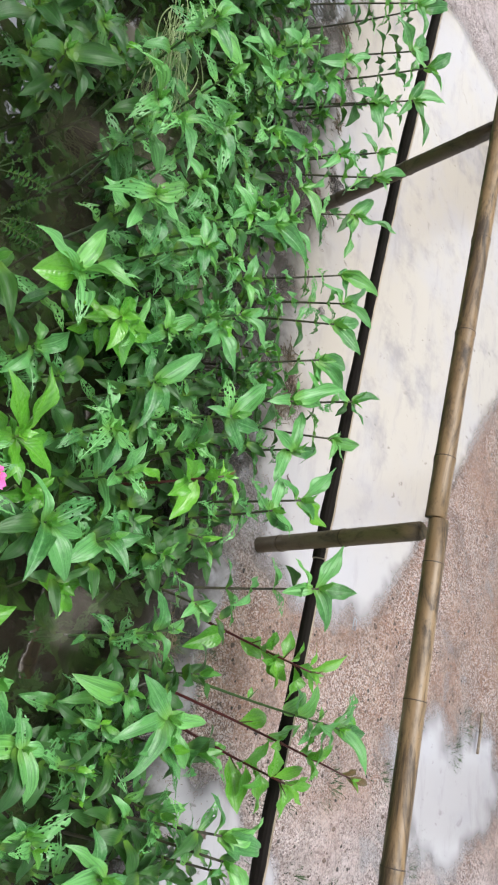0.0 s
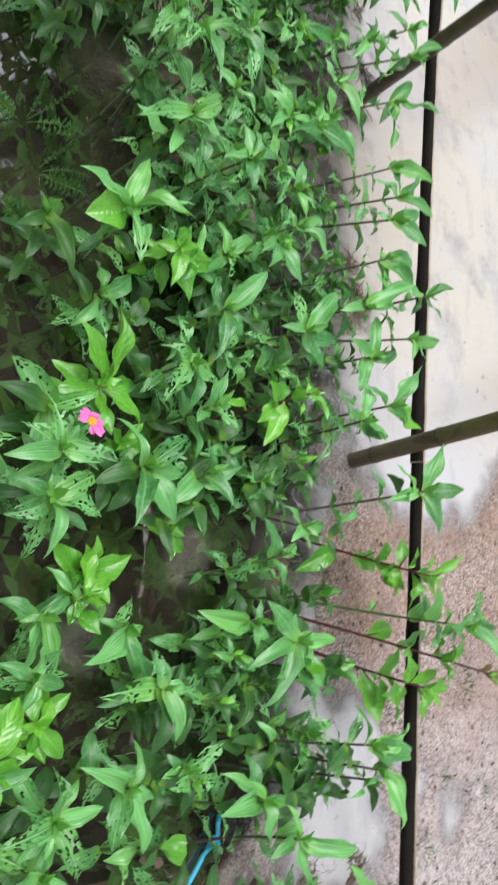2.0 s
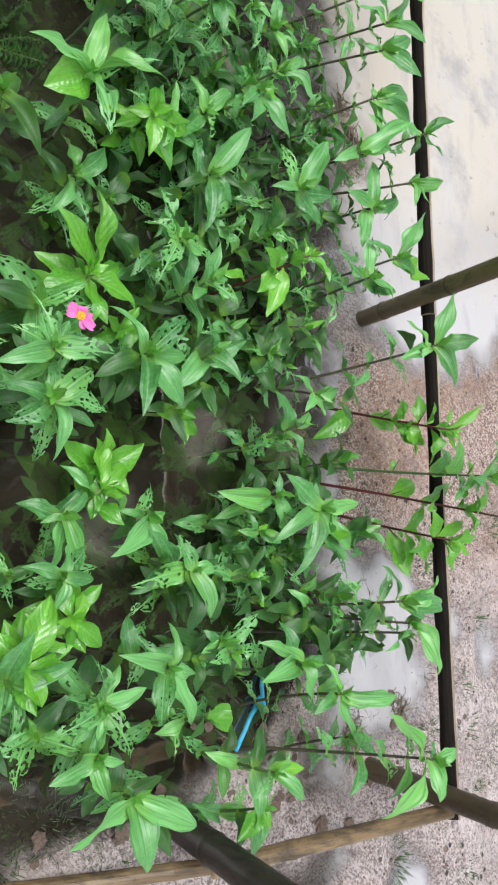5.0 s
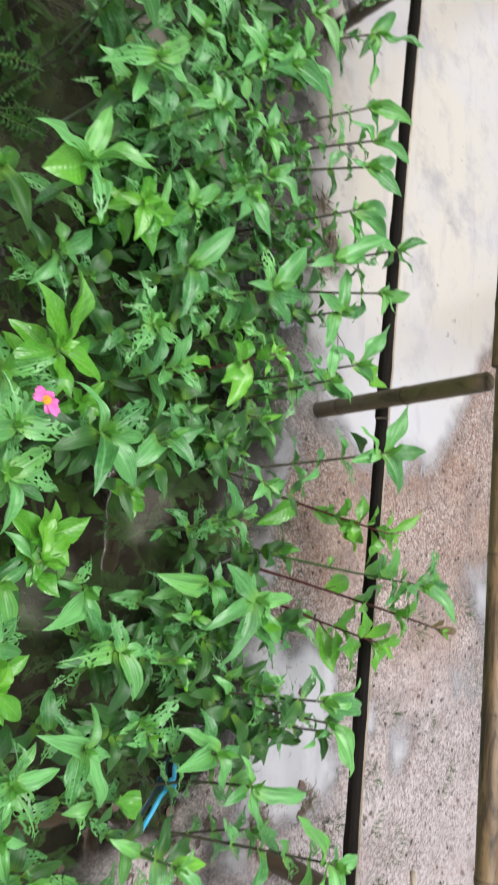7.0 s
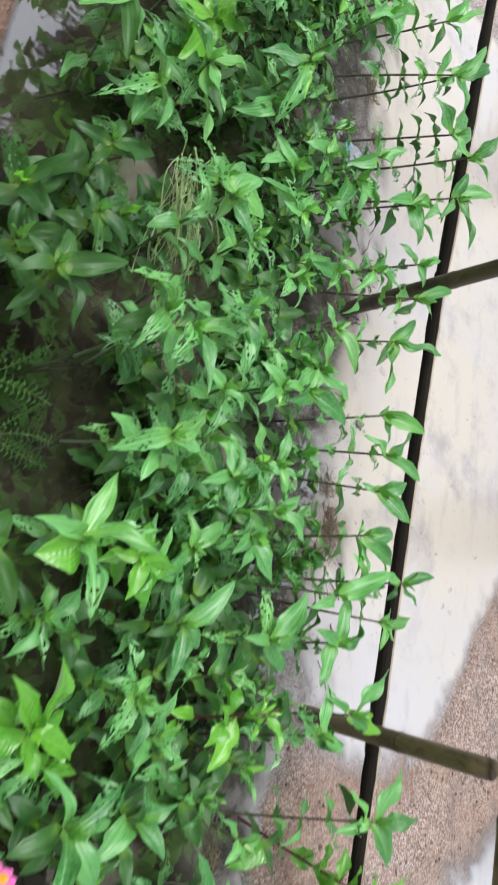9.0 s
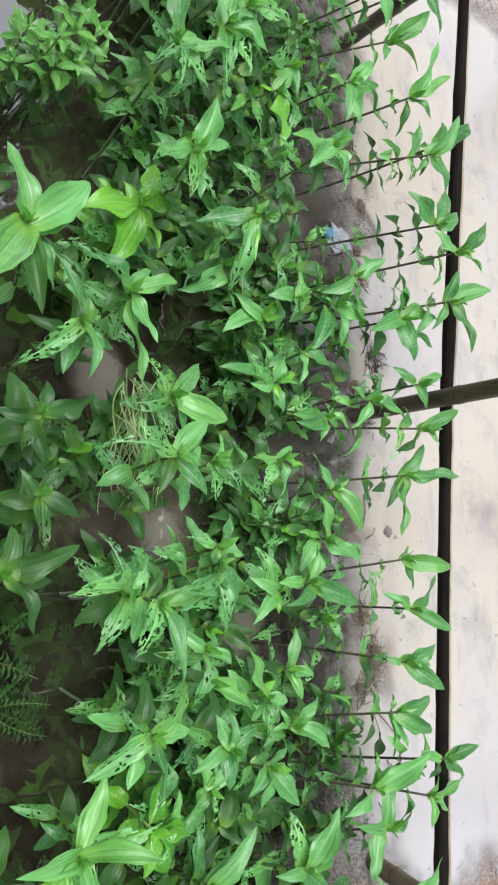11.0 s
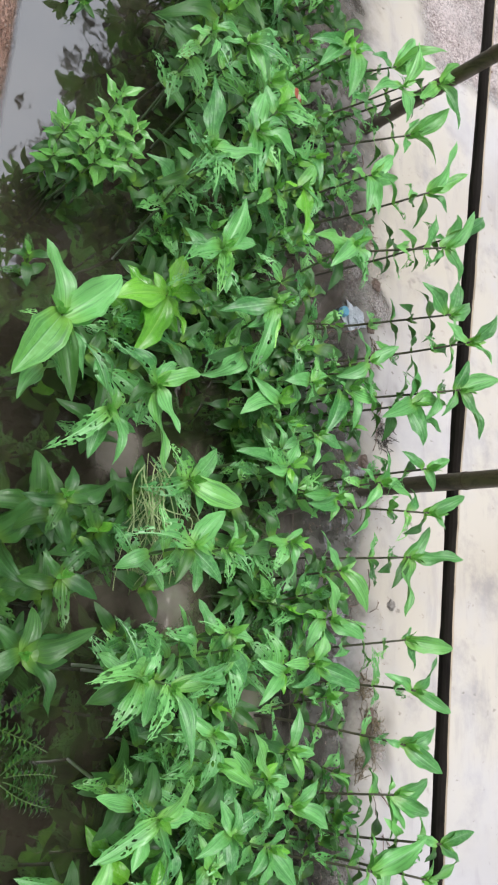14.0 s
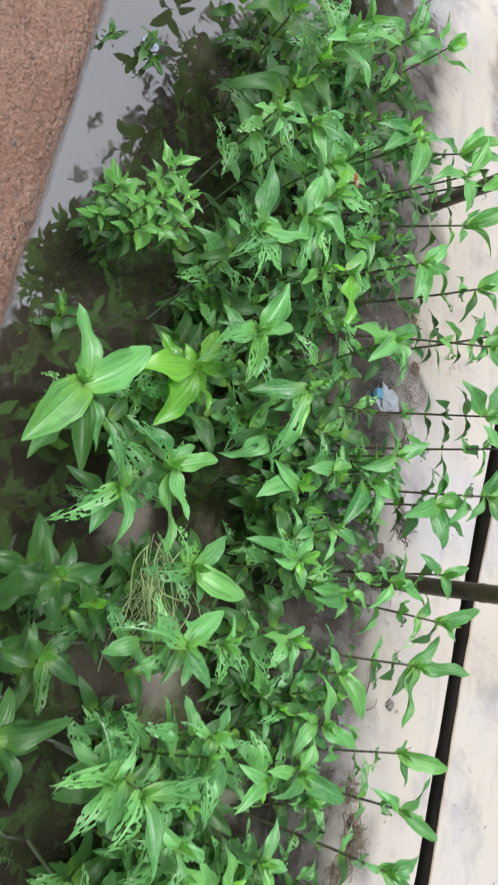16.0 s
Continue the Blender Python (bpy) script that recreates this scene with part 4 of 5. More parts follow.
posed(-2.333, 0.633, 0.390, ((81, 2, 9.8, 'B'), (135, 2, 9.1, 'W'), (34, 2, 7.6, 'W'), (23, -27, 14.7, 'L'), (-66, 2, 6.3, 'W')), 'z')
posed(-2.296, 0.543, 0.400, ((106, 2, 6.8, 'W'), (-3, 2, 6.1, 'W'), (-66, 2, 4.8, 'W'), (41, 2, 8.5, 'L')), 'z')
posed(-2.517, 0.911, 0.360, ((-39, -5, 11.6, 'W'), (158, 2, 6.0, 'F'), (22, 2, 8.8, 'W'), (-66, 2, 10.8, 'W')), 'z')
posed(-2.486, 0.917, 0.380, ((-7, -3, 11.6, 'W'), (119, 2, 6.6, 'W'), (-171, 2, 5.1, 'F')), 'z')
posed(-1.903, 0.813, 0.288, ((-70, -19, 11.9, 'W'), (-1, -23, 15.3, 'B'), (3, 2, 9.0, 'F'), (43, 2, 5.5, 'D')), 'z')
posed(-1.793, 0.959, 0.241, ((177, 2, 5.8, 'B'), (-16, 2, 5.5, 'L'), (-76, 2, 7.2, 'W'), (117, 2, 6.0, 'W')), 'z')
posed(-1.813, 1.076, 0.227, ((86, 2, 8.9, 'W'), (7, 2, 9.4, 'W'), (-113, 2, 3.5, 'W'), (106, 2, 10.0, 'L'), (-23, -3, 11.6, 'W')), 'z')
posed(-1.682, 0.972, 0.250, ((75, 2, 6.4, 'W'), (-87, 2, 6.3, 'D'), (-6, 2, 6.6, 'W'), (-132, 2, 3.4, 'W')), 'z')
posed(-1.597, 0.885, 0.269, ((122, 2, 4.7, 'Y'), (13, 2, 3.4, 'Y'), (-79, 2, 5.9, 'W'), (155, 2, 6.9, 'W'), (30, 2, 5.7, 'W'), (-135, 2, 7.7, 'L'), (-97, 1, 11.5, 'W')), 'z')
posed(-1.577, 1.067, 0.208, ((-73, 2, 8.8, 'W'), (73, 2, 7.4, 'W'), (-11, 2, 5.6, 'W'), (-84, 2, 7.7, 'W'), (110, 2, 3.1, 'W')), 'z')
posed(-1.456, 0.900, 0.262, ((80, 2, 5.5, 'F'), (0, 2, 6.9, 'W'), (-86, 2, 5.8, 'W'), (130, 2, 4.9, 'W'), (-27, 2, 6.3, 'B')), 'z')
posed(-1.395, 0.588, 0.400, ((-88, -13, 11.9, 'L'), (139, 2, 8.0, 'W'), (134, 2, 5.4, 'B'), (-23, 2, 6.4, 'D'), (51, 2, 7.9, 'W')), 'z')
posed(-1.415, 0.712, 0.320, ((42, 2, 7.4, 'L'), (105, 2, 3.6, 'W'), (173, 2, 5.3, 'W'), (8, 2, 6.4, 'L')), 'z')
posed(-1.337, 1.004, 0.200, ((72, 2, 4.7, 'F'), (-89, 2, 4.6, 'F'), (1, 2, 4.0, 'F')), 'z')
posed(-1.325, 1.040, 0.230, ((-164, 2, 9.0, 'W'), (73, 2, 10.3, 'W'), (80, 2, 3.5, 'W'), (-98, 2, 5.8, 'W'), (-36, 2, 8.1, 'W')), 'z')
posed(-1.422, 1.055, 0.240, ((42, 2, 10.5, 'W'), (-142, 2, 5.8, 'W'), (126, 2, 5.6, 'D')), 'z')
posed(-1.009, 1.174, 0.278, ((105, 2, 9.7, 'W'), (69, 2, 11.0, 'W'), (33, 2, 7.6, 'W'), (169, 2, 3.9, 'W'), (5, 2, 8.3, 'W')), 'z')
posed(-1.222, 0.895, 0.264, ((-106, 2, 7.3, 'W'), (-42, 2, 8.0, 'W'), (12, 2, 4.0, 'F'), (161, 2, 3.6, 'F'), (-150, 2, 8.7, 'B')), 'z')
posed(-1.239, 0.967, 0.268, ((-56, 2, 7.5, 'W'), (71, 6, 11.5, 'W'), (162, 2, 7.7, 'W'), (-87, 2, 6.3, 'W'), (92, 2, 6.4, 'W')), 'z')
posed(-1.088, 0.942, 0.236, ((169, 2, 7.6, 'W'), (33, 2, 6.3, 'W'), (82, 2, 6.9, 'W'), (-108, 2, 6.6, 'D'), (-86, 2, 4.2, 'W')), 'z')
posed(-1.049, 0.838, 0.300, ((-154, 2, 8.9, 'W'), (82, 2, 4.9, 'W'), (18, 2, 4.2, 'W'), (-3, 2, 8.1, 'B'), (127, 2, 4.2, 'F')), 'z')
posed(-0.996, 0.941, 0.250, ((128, 2, 7.3, 'W'), (64, 2, 9.8, 'W'), (-143, 2, 3.7, 'W'), (-78, 2, 3.4, 'W'), (88, 2, 3.3, 'W')), 'z')
posed(-1.072, 0.757, 0.250, ((62, 2, 10.1, 'W'), (-20, 2, 5.8, 'D'), (-121, 2, 4.4, 'D')), 'z')
posed(-0.984, 0.727, 0.356, ((-149, 2, 5.9, 'W'), (-176, 2, 5.4, 'W'), (119, 2, 6.1, 'B'), (-63, 2, 6.8, 'W'), (9, 2, 6.2, 'W'), (82, 2, 4.5, 'W'), (-30, 2, 7.4, 'L')), 'z')
posed(-0.935, 0.885, 0.260, ((79, 2, 4.4, 'F'), (-22, 2, 7.6, 'W'), (-44, 2, 6.0, 'W'), (46, 2, 9.8, 'W'), (120, 2, 5.5, 'W')), 'z')
posed(-1.192, 0.606, 0.340, ((103, 2, 9.0, 'W'), (-27, 2, 9.4, 'L'), (18, 11, 12.0, 'W'), (24, 2, 2.1, 'F')), 'z')
posed(-1.343, 0.457, 0.244, ((64, 2, 6.8, 'W'), (7, 2, 8.2, 'B'), (-135, 2, 5.0, 'W'), (138, 2, 7.6, 'L')), 'z')
posed(-1.612, 0.491, 0.268, ((-49, -19, 12.7, 'L'), (9, 2, 9.1, 'W'), (-147, 4, 11.9, 'B'), (157, 2, 4.2, 'W'), (58, 2, 5.2, 'W')), 'z')
posed(-1.650, 0.535, 0.340, ((115, 2, 8.6, 'W'), (34, 2, 8.6, 'W'), (-117, 2, 11.0, 'B'), (144, 2, 5.9, 'W'), (16, -4, 13.5, 'W'), (-45, 2, 6.3, 'D')), 'z')
posed(-1.793, 1.200, 0.299, ((-63, 1, 11.5, 'W'), (94, 4, 11.5, 'W'), (71, 2, 11.4, 'W'), (30, 2, 9.7, 'W'), (173, 2, 11.5, 'W')), 'z')
posed(-1.752, 0.915, 0.190, ((-114, 2, 8.2, 'W'), (140, 2, 6.1, 'F'), (21, 2, 3.5, 'W'), (-59, 2, 10.5, 'W')), 'z')
posed(-2.006, 1.260, 0.357, ((164, 2, 9.5, 'W'), (126, 2, 8.5, 'W'), (40, 2, 4.2, 'W'), (-122, 2, 9.7, 'W')), 'z')
posed(-1.821, 0.791, 0.220, ((-53, -11, 11.7, 'W'), (-64, 2, 9.6, 'D'), (57, 2, 4.2, 'D')), 'z')
posed(-0.880, 1.123, 0.272, ((128, 29, 11.9, 'W'), (101, 2, 10.7, 'W'), (-63, 2, 8.6, 'W'), (169, 2, 6.5, 'W')), 'z')
posed(-0.854, 1.265, 0.280, ((-8, 2, 5.6, 'W'), (107, 2, 10.9, 'W'), (59, 2, 6.9, 'W'), (132, 2, 5.2, 'W')), 'z')
posed(-0.799, 1.187, 0.237, ((-100, 2, 8.1, 'W'), (173, 2, 9.9, 'W'), (118, 2, 9.1, 'W'), (-17, 2, 9.0, 'W')), 'z')
posed(-0.627, 1.110, 0.278, ((58, 2, 7.1, 'W'), (178, 2, 8.5, 'W'), (-118, 2, 8.9, 'L'), (83, 2, 8.8, 'W')), 'z')
posed(-0.670, 1.170, 0.297, ((148, 16, 11.6, 'W'), (67, 2, 5.9, 'W'), (79, 2, 10.8, 'F'), (-110, 2, 6.8, 'W')), 'z')
posed(-0.535, 0.894, 0.124, ((-77, 2, 7.0, 'B'), (-177, 2, 3.1, 'W'), (56, 2, 5.4, 'W'), (-52, -17, 11.9, 'D')), 'z')
posed(-0.493, 0.959, 0.156, ((-45, 2, 6.3, 'L'), (3, 2, 4.8, 'L'), (79, 2, 4.4, 'L'), (-95, 2, 4.7, 'L')), 'z')
posed(-0.427, 1.083, 0.148, ((21, 2, 4.5, 'W'), (-41, 2, 4.9, 'W'), (102, 2, 6.7, 'W'), (-125, 2, 5.6, 'W')), 'z')
posed(-0.226, 0.915, 0.203, ((170, 2, 4.1, 'W'), (74, 2, 2.4, 'W'), (12, 2, 4.5, 'W'), (-69, 2, 3.7, 'W'), (55, 2, 5.8, 'W'), (-97, 2, 11.5, 'W')), 'z')
posed(-0.203, 1.000, 0.222, ((-126, 2, 10.0, 'W'), (95, 2, 9.8, 'W'), (-60, -6, 11.6, 'W'), (46, 2, 10.9, 'W'), (-21, -12, 12.8, 'W'), (163, 2, 5.0, 'W')), 'z')
posed(-0.167, 0.890, 0.183, ((65, 2, 5.0, 'W'), (-95, 2, 4.8, 'W'), (113, 2, 2.9, 'F'), (-162, 2, 3.5, 'W'), (-44, 2, 4.3, 'W')), 'z')
posed(-0.089, 0.907, 0.147, ((138, 2, 3.2, 'W'), (18, 2, 4.7, 'W'), (-110, 2, 8.8, 'D'), (-41, 2, 3.4, 'W'), (97, 2, 4.1, 'F')), 'z')
posed(-0.036, 1.094, 0.310, ((112, 2, 10.3, 'W'), (58, 2, 6.5, 'W'), (82, 2, 10.8, 'W'), (-150, 2, 7.3, 'W')), 'z')
posed(0.005, 1.132, 0.290, ((24, 2, 11.3, 'W'), (-49, 2, 3.9, 'W'), (94, 2, 4.3, 'D')), 'z')
posed(0.025, 1.151, 0.250, ((10, 2, 5.5, 'D'), (-57, 2, 5.1, 'W'), (-167, 2, 3.0, 'W')), 'z')
posed(0.120, 1.041, 0.200, ((80, 14, 11.6, 'W'), (19, 2, 8.4, 'W'), (-154, 2, 6.1, 'W'), (-66, 2, 6.5, 'W')), 'z')
posed(0.207, 1.090, 0.161, ((78, 2, 6.0, 'W'), (52, 2, 8.9, 'W'), (-85, 2, 4.5, 'L'), (-5, 2, 5.1, 'W')), 'z')
posed(0.220, 1.100, 0.344, ((95, 2, 5.7, 'W'), (169, 2, 3.0, 'W'), (10, 2, 7.3, 'W'), (-46, -16, 12.4, 'W'), (-137, 1, 11.5, 'W')), 'z')
posed(0.185, 0.792, 0.300, ((131, 2, 3.9, 'W'), (46, 2, 7.3, 'W'), (-56, 2, 5.3, 'B'), (83, 2, 6.8, 'F')), 'z')
posed(0.110, 0.746, 0.200, ((77, 2, 5.2, 'H'), (-51, 2, 4.4, 'D')), 'z')
posed(0.265, 0.846, 0.200, ((-55, 2, 6.5, 'R'), (22, 2, 4.1, 'R'), (-22, 2, 7.4, 'W')), 'z')
posed(0.131, 0.552, 0.214, ((-74, 2, 7.4, 'W'), (17, 2, 6.3, 'W'), (73, 2, 4.8, 'W'), (174, 2, 3.1, 'W')), 'z')
posed(0.066, 0.560, 0.220, ((-72, 2, 8.6, 'L'), (-167, 2, 7.5, 'L'), (102, 2, 7.4, 'W'), (28, 2, 8.9, 'L'), (-10, 2, 4.8, 'W'), (-109, 2, 6.1, 'L')), 'z')
posed(0.014, 0.842, 0.120, ((-72, 2, 4.5, 'W'), (29, 2, 4.6, 'W'), (-132, 2, 4.0, 'W')), 'z')
posed(-0.897, 0.809, 0.197, ((2, 2, 5.4, 'L'), (-152, 2, 6.6, 'W'), (134, 2, 8.7, 'W'), (-41, 2, 8.4, 'W')), 'z')
posed(-0.809, 0.439, 0.200, ((-48, 2, 6.5, 'H'), (30, 2, 10.4, 'W'), (-159, 2, 4.0, 'W'), (70, 2, 4.7, 'B')), 'z')
posed(-0.405, 0.457, 0.310, ((90, 2, 8.7, 'L'), (-155, 2, 7.8, 'L'), (-72, 2, 8.7, 'W'), (-112, 2, 7.0, 'L'), (151, 2, 5.1, 'W')), 'z')
# smaller plants in between
GAPS = ((-1.62, .60, .09), (-1.70, .75, .10), (-1.33, .75, .08), (-1.17, .95, .06), (-2.15, 1.12, .09), (-.30, .90, .09), (-.22, .68, .08), (-.35, 1.0, .07), (-.25, .82, .11), (-.22, .71, .08), (.11, .95, .07), (.17, .98, .11), (.15, .90, .09), (-.47, .87, .04), (-1.63, .62, .07), (-1.75, .82, .07), (-1.35, .78, .05),
        (-1.16, 1.0, .06), (-2.1, 1.18, .09), (-2.5, 1.28, .09), (-1.96, .5, .1), (-1.14, .53, .05), (-1.07, .85, .05), (-1.6, .45, .1), (-1.51, 1.12, .07),
        (-.66, .93, .05), (-.33, .98, .09), (-.62, .52, .10), (-2.4, .45, .15), (-2.2, 1.22, .08), (-2.1, .4, .14), (-2.52, .54, .12), (-2.27, .52, .10), (-1.63, .66, .09), (-1.34, .815, .08), (-1.16, 1.01, .07), (-.36, .91, .10))
for i in range(250):
    x, y = prng.uniform(-2.9, 0.12), prng.uniform(0.48, 1.16)
    if any((x - a) ** 2 + (y - b) ** 2 < (r + 0.02) ** 2 for a, b, r in GAPS):
        continue
    if y < 0.66 and -1.42 < x < -0.74 or y < 0.54 and x < -1.5:
        continue
    if x > -0.75 and y < 0.76 and i % 3:
        continue
    zinnia(x, y, prng.uniform(0.08, 0.20), prng, size=prng.uniform(0.060, 0.090), damage=0.5, label="small zinnia plant shaded by its taller neighbours")
for i in range(7):
    x, y = prng.uniform(-.42, .16), prng.uniform(0.95, 1.16)
    if (x - .13) ** 2 + (y - .99) ** 2 < 0.014:
        continue
    zinnia(x, y, prng.uniform(0.12, 0.24), prng, size=prng.uniform(0.07, 0.1), damage=0.5, label="small zinnia plant near the fence")
for i in range(7):
    x, y = prng.uniform(-0.75, 0.12), prng.uniform(0.36, 0.52)
    if -0.74 < x < -0.53:
        continue
    zinnia(x, y, prng.uniform(0.10, 0.21), prng, size=prng.uniform(0.085, 0.112), damage=0.45, label="small zinnia plant at the near edge of the bed")


# ---- dense low leaves under the plants ----
def undergrowth(n, seed):
    rng = random.Random(seed)
    blocks = []
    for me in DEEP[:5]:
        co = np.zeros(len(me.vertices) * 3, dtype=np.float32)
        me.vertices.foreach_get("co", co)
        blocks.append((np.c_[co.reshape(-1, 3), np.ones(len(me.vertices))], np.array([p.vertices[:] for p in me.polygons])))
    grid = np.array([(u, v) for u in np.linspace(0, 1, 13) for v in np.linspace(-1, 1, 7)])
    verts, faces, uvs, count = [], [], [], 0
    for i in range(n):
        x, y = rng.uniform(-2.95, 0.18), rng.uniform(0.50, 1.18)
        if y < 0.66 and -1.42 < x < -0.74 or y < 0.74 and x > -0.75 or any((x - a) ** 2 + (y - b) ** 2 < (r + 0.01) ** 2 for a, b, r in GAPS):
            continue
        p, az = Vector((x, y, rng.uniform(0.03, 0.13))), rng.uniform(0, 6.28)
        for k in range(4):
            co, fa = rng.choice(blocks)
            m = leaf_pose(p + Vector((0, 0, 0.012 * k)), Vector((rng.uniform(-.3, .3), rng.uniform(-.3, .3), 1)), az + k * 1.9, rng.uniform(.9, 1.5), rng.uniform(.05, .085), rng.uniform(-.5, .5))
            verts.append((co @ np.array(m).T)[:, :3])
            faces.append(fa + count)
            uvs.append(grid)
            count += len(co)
    # the low layer takes its darkness from the shade-darkened leaf colour
    ob = new("undergrowth", mesh_from("undergrowth", np.concatenate(verts), np.concatenate(faces), zinnia_shaded, uv=np.concatenate(uvs)))
    return tagged(ob, "dense low zinnia leaves under the taller plants, shade put into their green", "leaves", kind="stuff")


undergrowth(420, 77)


# ---- red-stemmed weed by the fence ----
def weed_shoot(base, top, leaves, red):
    """A slender stem; each leaf: its place along the stem, heading and rise in degrees, length in cm, kind."""
    rng = random.Random(int(900 * abs(base[0]) + 31 * top[1]))
    label = "upright weed with a dark crimson stem and light green leaves" if red else "upright weed with a green stem and drooping tip leaves"
    ob = thing("red_stemmed_weed" if red else "green_stemmed_weed", base, label, "weed", PLANTS)
    pts = stem_curve((0, 0, 0), Vector(top) - Vector(base), rng, 9, 0.1)
    v, f = tube(pts, [0.0036 - 0.0017 * i / 8 for i in range(9)], 7)
    mat = stem_red if red else stem_green
    part("stem", mesh_from("stem", v, f, mat), ob)
    fams = {'R': BROAD, 'N': NARROW, 'W': WHOLE, 'B': BITTEN, 'Y': YELLOW, 'C': RUSTY}
    for s, heading, up, cm, kind in leaves:
        p, a = along(pts, s)
        me = rng.choice(fams[kind])
        part("leaf", me, ob, aim(me, p, heading, up, cm / 100, rng.uniform(-.5, .5)))
        if kind == 'R':
            d = Vector((math.cos(radians(heading)), math.sin(radians(heading)), 0.8)).normalized()
            v, f = tube([p, p + d * 0.014, p + d * 0.030], [.0014, .0011, .0007], 5)
            part("side_shoot", mesh_from("side_shoot", v, f, mat), ob)
    for k in range(7):
        p, a = along(pts, rng.uniform(.62, 1.0))
        me = rng.choice(BROAD if red else WHOLE)
        part("leaf", me, ob, leaf_pose(p, a, k * 2.4, rng.uniform(.8, 1.5), rng.uniform(.04, .075) if red else rng.uniform(.065, .095), rng.uniform(-.5, .5)))
    for k in range(5):
        me = rng.choice(RUSTY if red and k < 2 else NARROW)
        part("tip_leaf", me, ob, leaf_pose(pts[-1], pts[-1] - pts[-2], k * 1.26, rng.uniform(.3, 1.1), rng.uniform(.018, .035)))


wrng = random.Random(21)
weed_shoot((-0.450, 1.220, -0.020), (-0.352, 1.318, 0.275), ((0.62, 59, 9, 10.1, 'R'), (0.55, 124, 2, 3.6, 'R'), (0.97, 124, 23, 10.3, 'N'), (0.97, 167, 2, 6.3, 'N'), (0.97, 35, 2, 5.2, 'N'), (0.96, 74, 2, 5.9, 'N'), (0.88, -12, 2, 8.0, 'R'), (0.8, 173, 2, 6.3, 'R'), (0.35, -55, -23, 10.6, 'R'), (0.45, 72, 2, 8.8, 'R')), True)
weed_shoot((-0.315, 1.200, -0.020), (-0.249, 1.305, 0.370), ((0.97, 147, 2, 9.2, 'B'), (0.97, 38, 25, 10.5, 'W'), (0.92, -55, 2, 5.1, 'W'), (0.98, 82, 2, 8.2, 'W'), (0.97, 112, 2, 7.0, 'R'), (0.94, 11, 2, 5.3, 'W'), (0.88, 170, 2, 3.3, 'R'), (0.5, 171, 2, 2.6, 'R')), False)
weed_shoot((-0.280, 1.180, -0.020), (-0.167, 1.379, 0.360), ((0.6, 116, 8, 10.1, 'W'), (0.8, 45, 2, 5.2, 'N'), (0.85, 119, 2, 2.8, 'N'), (0.98, 86, 2, 7.3, 'C'), (0.97, 64, 2, 5.8, 'C'), (0.95, 108, 2, 5.7, 'C'), (0.45, 107, 2, 8.6, 'R')), True)
weed_shoot((-0.215, 1.240, -0.020), (-0.136, 1.280, 0.280), ((0.75, 12, 2, 8.4, 'R'), (0.95, 11, 2, 6.8, 'R'), (0.97, 93, 2, 9.4, 'N'), (0.97, 64, 2, 7.9, 'N'), (0.9, 108, 2, 9.4, 'N'), (0.55, 14, 14, 11.0, 'R'), (0.35, 78, 2, 6.1, 'R')), True)
weed_shoot((-0.613, 0.883, 0.060), (-0.648, 0.976, 0.260), ((0.45, -92, 2, 6.2, 'Y'), (0.3, -38, 2, 6.0, 'R'), (0.72, -44, 2, 7.4, 'Y'), (0.78, -20, -9, 10.2, 'Y'), (0.95, -14, 2, 4.7, 'N'), (0.97, -175, 2, 3.6, 'N'), (0.97, 124, 2, 4.1, 'N')), True)


# ---- small-leaved bush in the pool ----
def bush(x, y, z, rng):
    ob = thing("small_leaved_bush", (x, y, -0.02), "bushy light green herb with small pointed leaves standing in the pool", "plant", PLANTS)
    for k in range(14):
        th, r = k * 2.4, 0.072 * math.sqrt((k + 0.5) / 14)
        tip = Vector((r * math.cos(th), r * math.sin(th), z - 0.9 * r + rng.uniform(-.04, .02) - (0.09 if math.sin(th) * r < -0.03 else 0)))
        pts = stem_curve((0.5 * tip.x, 0.5 * tip.y, 0), tip, rng, 6, 0.0)
        v, f = tube(pts, [.0022, .002, .0018, .0016, .0014, .0012], 5)
        shoot = part("shoot", mesh_from("shoot", v, f, stem_green), ob)
        for j in range(7):
            p, a = along(pts, 1.0 - (0, .025, .08, .16, .27, .40, .54)[j])
            for h in (0, 1):
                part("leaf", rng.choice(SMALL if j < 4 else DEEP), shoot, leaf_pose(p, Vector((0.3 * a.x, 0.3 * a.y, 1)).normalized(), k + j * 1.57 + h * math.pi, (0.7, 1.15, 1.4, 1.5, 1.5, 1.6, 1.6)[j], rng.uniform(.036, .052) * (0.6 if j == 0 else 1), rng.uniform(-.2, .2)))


bush(-2.135, 0.450, 0.32, wrng)


# ---- flowers ----
def petal_mesh(name, mat, seed, ragged=0.0):
    rng = random.Random(seed)
    v, f = [], []
    for i in range(7):
        u = i / 6
        w = 0.42 * math.sin(math.pi * min(1.0, 0.10 + 0.78 * u)) ** 0.7
        for k in range(5):
            t = -1 + k / 2
            cut = ragged * rng.random() * (0.25 if i == 6 else 0)
            v.append((t * w, u - cut, 0.05 * t * t + 0.10 * math.sin(u * 3) + rng.uniform(-.02, .02)))
    for i in range(6):
        for k in range(4):
            a = i * 5 + k
            f.append((a, a + 1, a + 6, a + 5))
    return mesh_from(name, v, f, mat)


